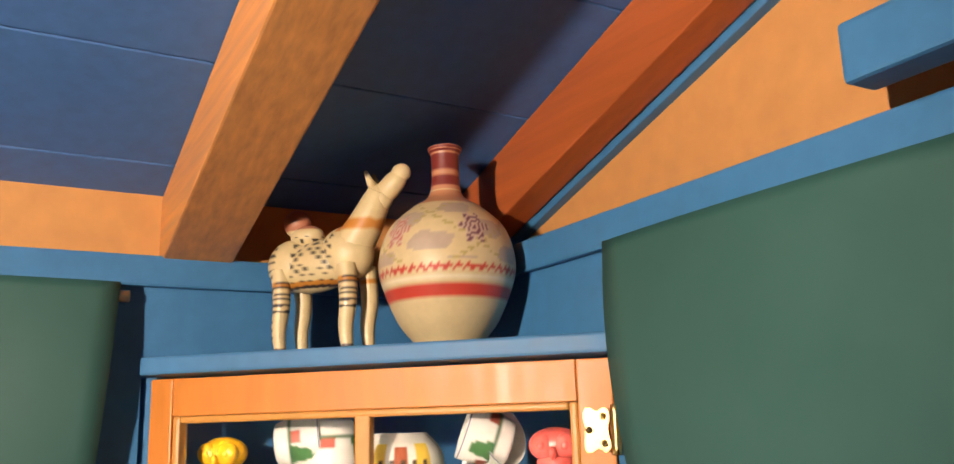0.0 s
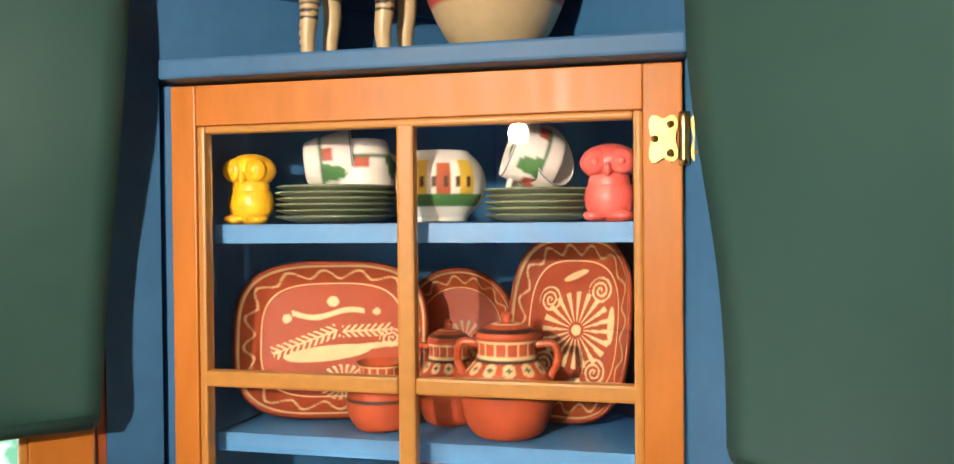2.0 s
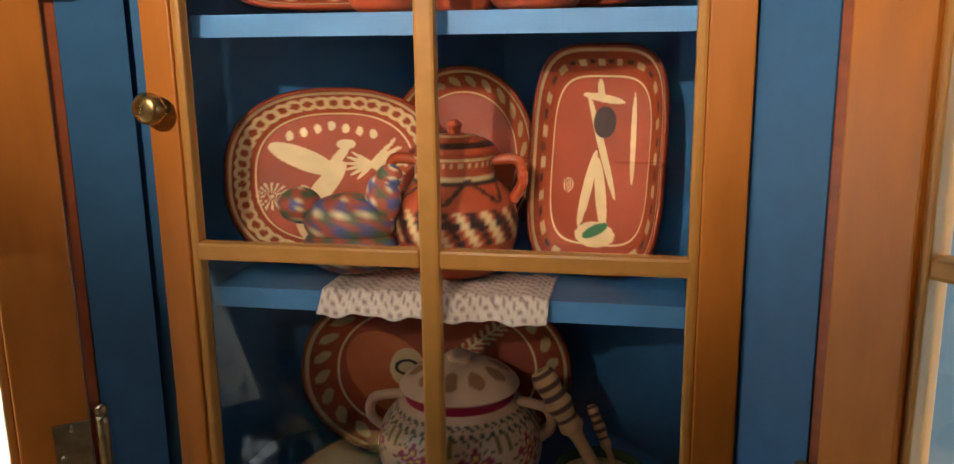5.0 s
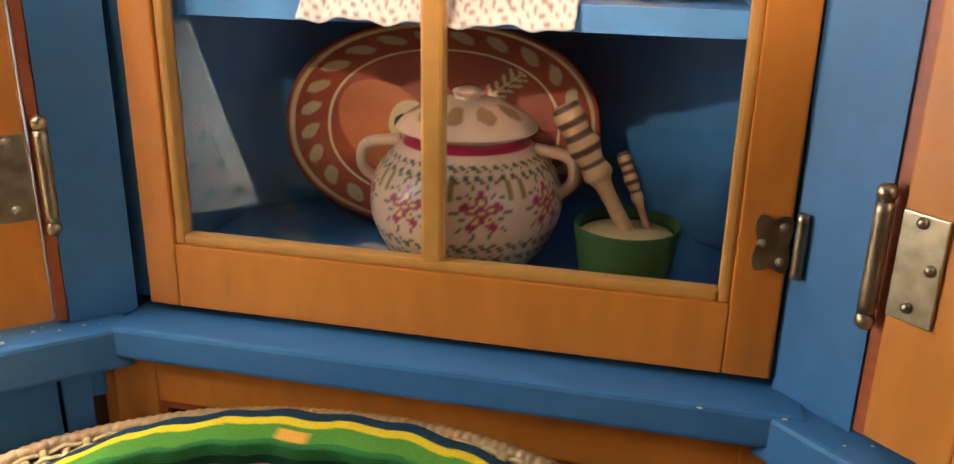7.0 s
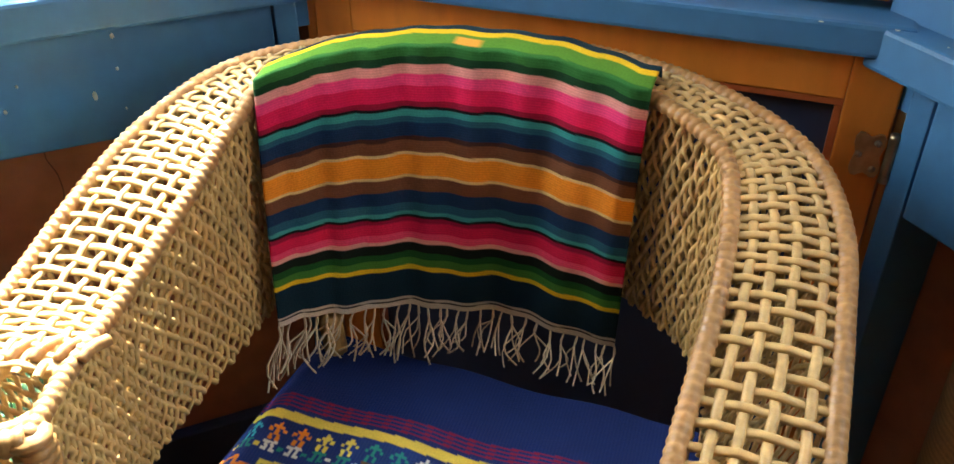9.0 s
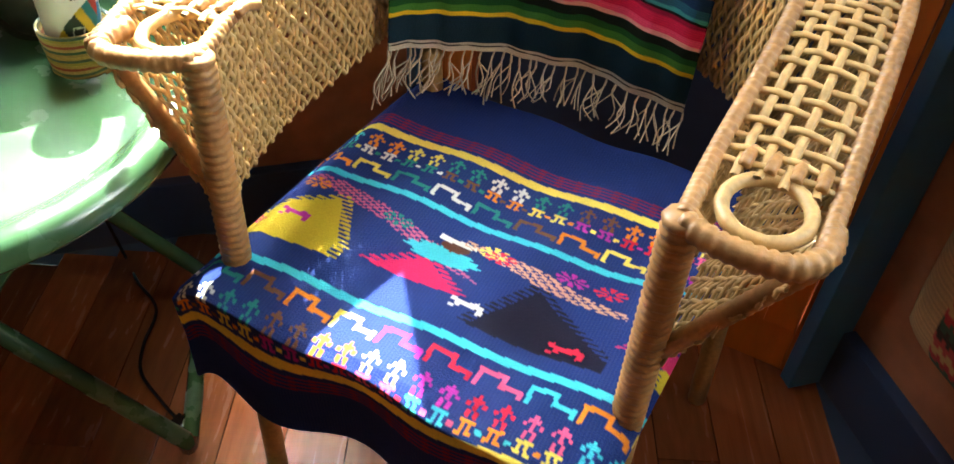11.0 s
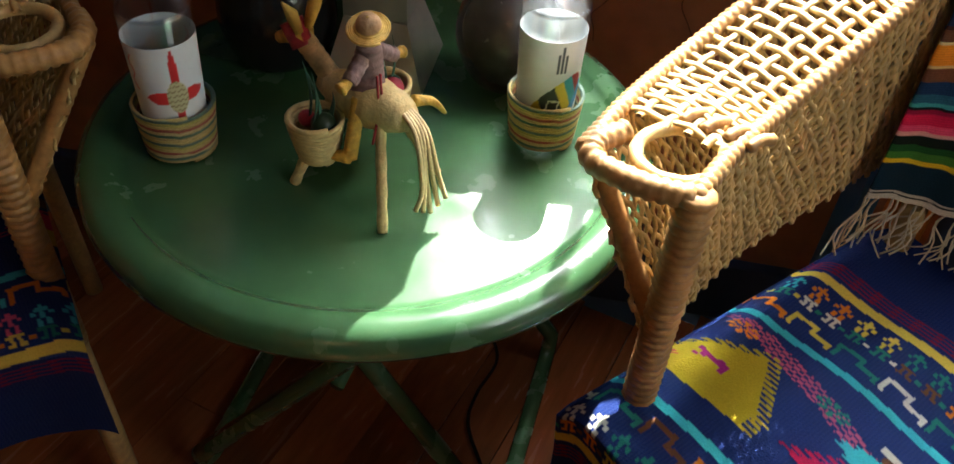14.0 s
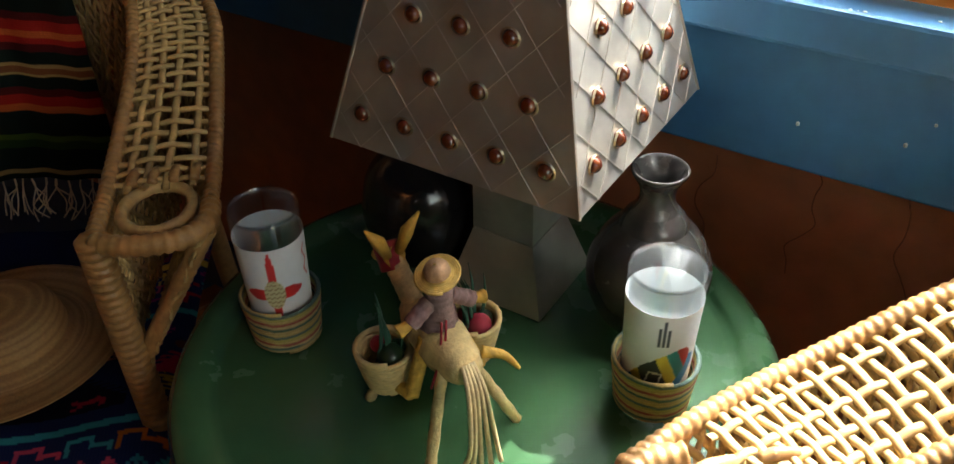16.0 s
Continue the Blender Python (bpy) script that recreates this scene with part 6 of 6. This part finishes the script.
ob = lathe("bottle_vase", [(0, 0), (.036, 0), (.040, .006), (.058, .030), (.076, .075), (.077, .105), (.066, .135), (.042, .158), (.022, .172), (.0165, .190), (.0165, .222), (.019, .228), (.020, .232), (.016, .231), (.013, .2), (0, .12)],
           banded((.60, .47, .26), [(.47, .56, (.50, .22, .11))], vase_print), MATTE, (0.082, 1.060, 1.901), n=180, m=160)
tagged(ob, "round cream clay bottle vase with red bands on the cabinet", "vase")

bm = bmesh.new()
dm = Matrix.Translation((-0.075, 1.062, 1.901)) @ pose(0, 0, 0, 0, 0, -8)
for c, r, rt in (((0, 0, .105), (.060, .027, .031), -8), ((.035, 0, .115), (.034, .027, .034), 0), ((-.040, 0, .108), (.032, .026, .032), 0), ((.094, 0, .190), (.026, .012, .0135), -42), ((.078, 0, .178), (.018, .014, .017), 0), ((.108, 0, .205), (.012, .010, .011), 0), ((-.035, 0, .160), (.017, .015, .017), 0), ((-.02, 0, .142), (.022, .016, .014), 0)):
    bmesh.ops.create_uvsphere(bm, u_segments=56, v_segments=40, radius=1, matrix=dm @ Matrix.Translation(c) @ pose(0, 0, 0, 0, rt, 0) @ Matrix.Diagonal((*r, 1)))
tube(bm, [dm @ Vector(p) for p in spline([(.040, 0, .12), (.058, 0, .145), (.072, 0, .17), (.080, 0, .185)], 20)], 0.022, 14, taper=lambda q: 1.15 - 0.5 * q)
for x, y in ((.045, -.017), (.052, .017), (-.046, -.017), (-.040, .017)):
    tube(bm, [dm @ Vector(p) for p in spline([(x, y, .10), (x + .003, y * 1.1, .06), (x, y * 1.1, .03), (x + .002, y * 1.1, .007), (x + .004, y * 1.1, 0)], 70)], 0.0088, 16, taper=lambda q: 1.35 - 0.75 * q if q < 0.85 else 0.85)
for s in (-1, 1):
    tube(bm, [dm @ Vector(p) for p in ((.074, s * .006, .190), (.066, s * .010, .210))], 0.006, 8, taper=lambda q: 1 - 0.6 * q)
me_ob = part("ceramic_figurine", bm, MATTE, None, smooth=True)
at = me_ob.data.color_attributes.new("pattern", "FLOAT_COLOR", "POINT")
col = np.ones((len(me_ob.data.vertices), 4))
inv = dm.inverted()
for k, v in enumerate(me_ob.data.vertices):
    q = inv @ Vector((v.co.x / K, v.co.y / K, v.co.z / K + F))
    c = (.66, .52, .28)
    leg = q.z < 0.085
    if leg and 0.045 < q.z < 0.085 and math.sin(q.z * 900) > 0.35 and q.y < 0:
        c = (.03, .02, .02)
    elif leg and 0.09 > q.z > 0.08:
        c = (.55, .22, .03)
    elif q.z < 0.008:
        c = (.12, .10, .09)
    elif q.x < -0.05 and math.sin(q.z * 700) > 0.3:
        c = (.03, .02, .02)
    elif -0.03 < q.x < 0.03 and 0.09 < q.z < 0.14 and math.sin(q.x * 420) * math.sin(q.z * 500) > 0.35:
        c = (.04, .03, .025)
    elif 0.14 < q.z < 0.152 and q.x > 0.03:
        c = (.55, .22, .04)
    elif q.z > 0.15 and q.x < 0:
        c = (.42, .16, .09)
    col[k, :3] = c
at.data.foreach_set("color", col.ravel())
tagged(me_ob, "cream glazed ceramic donkey figurine with black stripes on the cabinet", "figurine")

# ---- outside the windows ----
# Mottled green-white emission: the daylight on the garden is a glow of its own.
def glow_backdrop(at, seed):
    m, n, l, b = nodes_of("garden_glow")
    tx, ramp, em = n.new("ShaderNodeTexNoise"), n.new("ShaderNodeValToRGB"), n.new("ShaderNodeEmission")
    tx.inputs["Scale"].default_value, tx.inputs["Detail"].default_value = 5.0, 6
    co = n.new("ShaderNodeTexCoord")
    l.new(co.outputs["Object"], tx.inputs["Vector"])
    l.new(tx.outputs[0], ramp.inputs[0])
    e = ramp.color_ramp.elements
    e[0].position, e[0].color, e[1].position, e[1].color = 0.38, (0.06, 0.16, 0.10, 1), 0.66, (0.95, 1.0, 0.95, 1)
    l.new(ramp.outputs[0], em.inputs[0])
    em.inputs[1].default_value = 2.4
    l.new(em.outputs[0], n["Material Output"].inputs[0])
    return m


ob = boxes("backdrop", [((-1.5, -2.2, F - 1), (4.5, -2.15, 2.6))], glow_backdrop(RIGHT, 1), None, RIGHT)
tagged(ob, "self-lit backdrop of garden greenery beyond the window", "backdrop", kind="structure")
# Added outside the left window so it looks bright; glows the same way.
ob = boxes("backdrop", [((-1.5, -2.4, F - 1), (4.5, -2.35, 2.2))], glow_backdrop(LEFT, 2), None, LEFT)
tagged(ob, "self-lit garden backdrop beyond the second window", "backdrop", kind="structure")
bm = bmesh.new()
bmesh.ops.create_circle(bm, cap_ends=True, segments=48, radius=60, matrix=Matrix.Translation((0, 0, F - 0.35)))
tagged(part("ground", bm, paint("garden_soil", (0.16, 0.15, 0.09), 0.9, 3, 0.3, 0.3)), "pale garden ground outside the windows", "ground", kind="structure")

# ---- floor planks, last: they run from the left wall into the room ----
plank_rng = random.Random(11)
PW = 0.082
meshes = []
for L in (0.9, 1.3, 1.7):
    bm = bmesh.new()
    box(bm, (-L / 2, -PW / 2 + 0.0005, -0.011), (L / 2, PW / 2 - 0.0005, 0.0), None, 0.0012)
    for v in bm.verts:
        v.co *= K
    me = bpy.data.meshes.new("plank")
    bm.to_mesh(me)
    bm.free()
    me.materials.append(FLOORM)
    meshes.append((L, me))
PDIR = 118
axis, across = Vector((math.cos(radians(PDIR)), math.sin(radians(PDIR)), 0)), Vector((-math.sin(radians(PDIR)), math.cos(radians(PDIR)), 0))
for r in range(-12, 13):
    x = -1.7 + plank_rng.uniform(0, 0.6)
    while x < 1.7:
        L, me = plank_rng.choice(meshes)
        start = Vector((-0.45, 0.3, 0)) + axis * x + across * (r * PW)
        x += L + 0.001
        # cut to length where the plank meets a wall
        inside = [q for q in np.linspace(0.05, 1.0, 39) if (start + axis * L * q).y + abs((start + axis * L * q).x) < 1.34]
        if len(inside) < 2:
            continue
        cut = inside[-1]
        c = start + axis * (L * cut / 2)
        ob = new("plank", me)
        ob.matrix_world = Matrix.Translation(W((c.x, c.y, F))) @ pose(0, 0, 0, 0, 0, PDIR) @ Matrix.Diagonal((cut, 1, 1, 1))
        ob.parent = floor
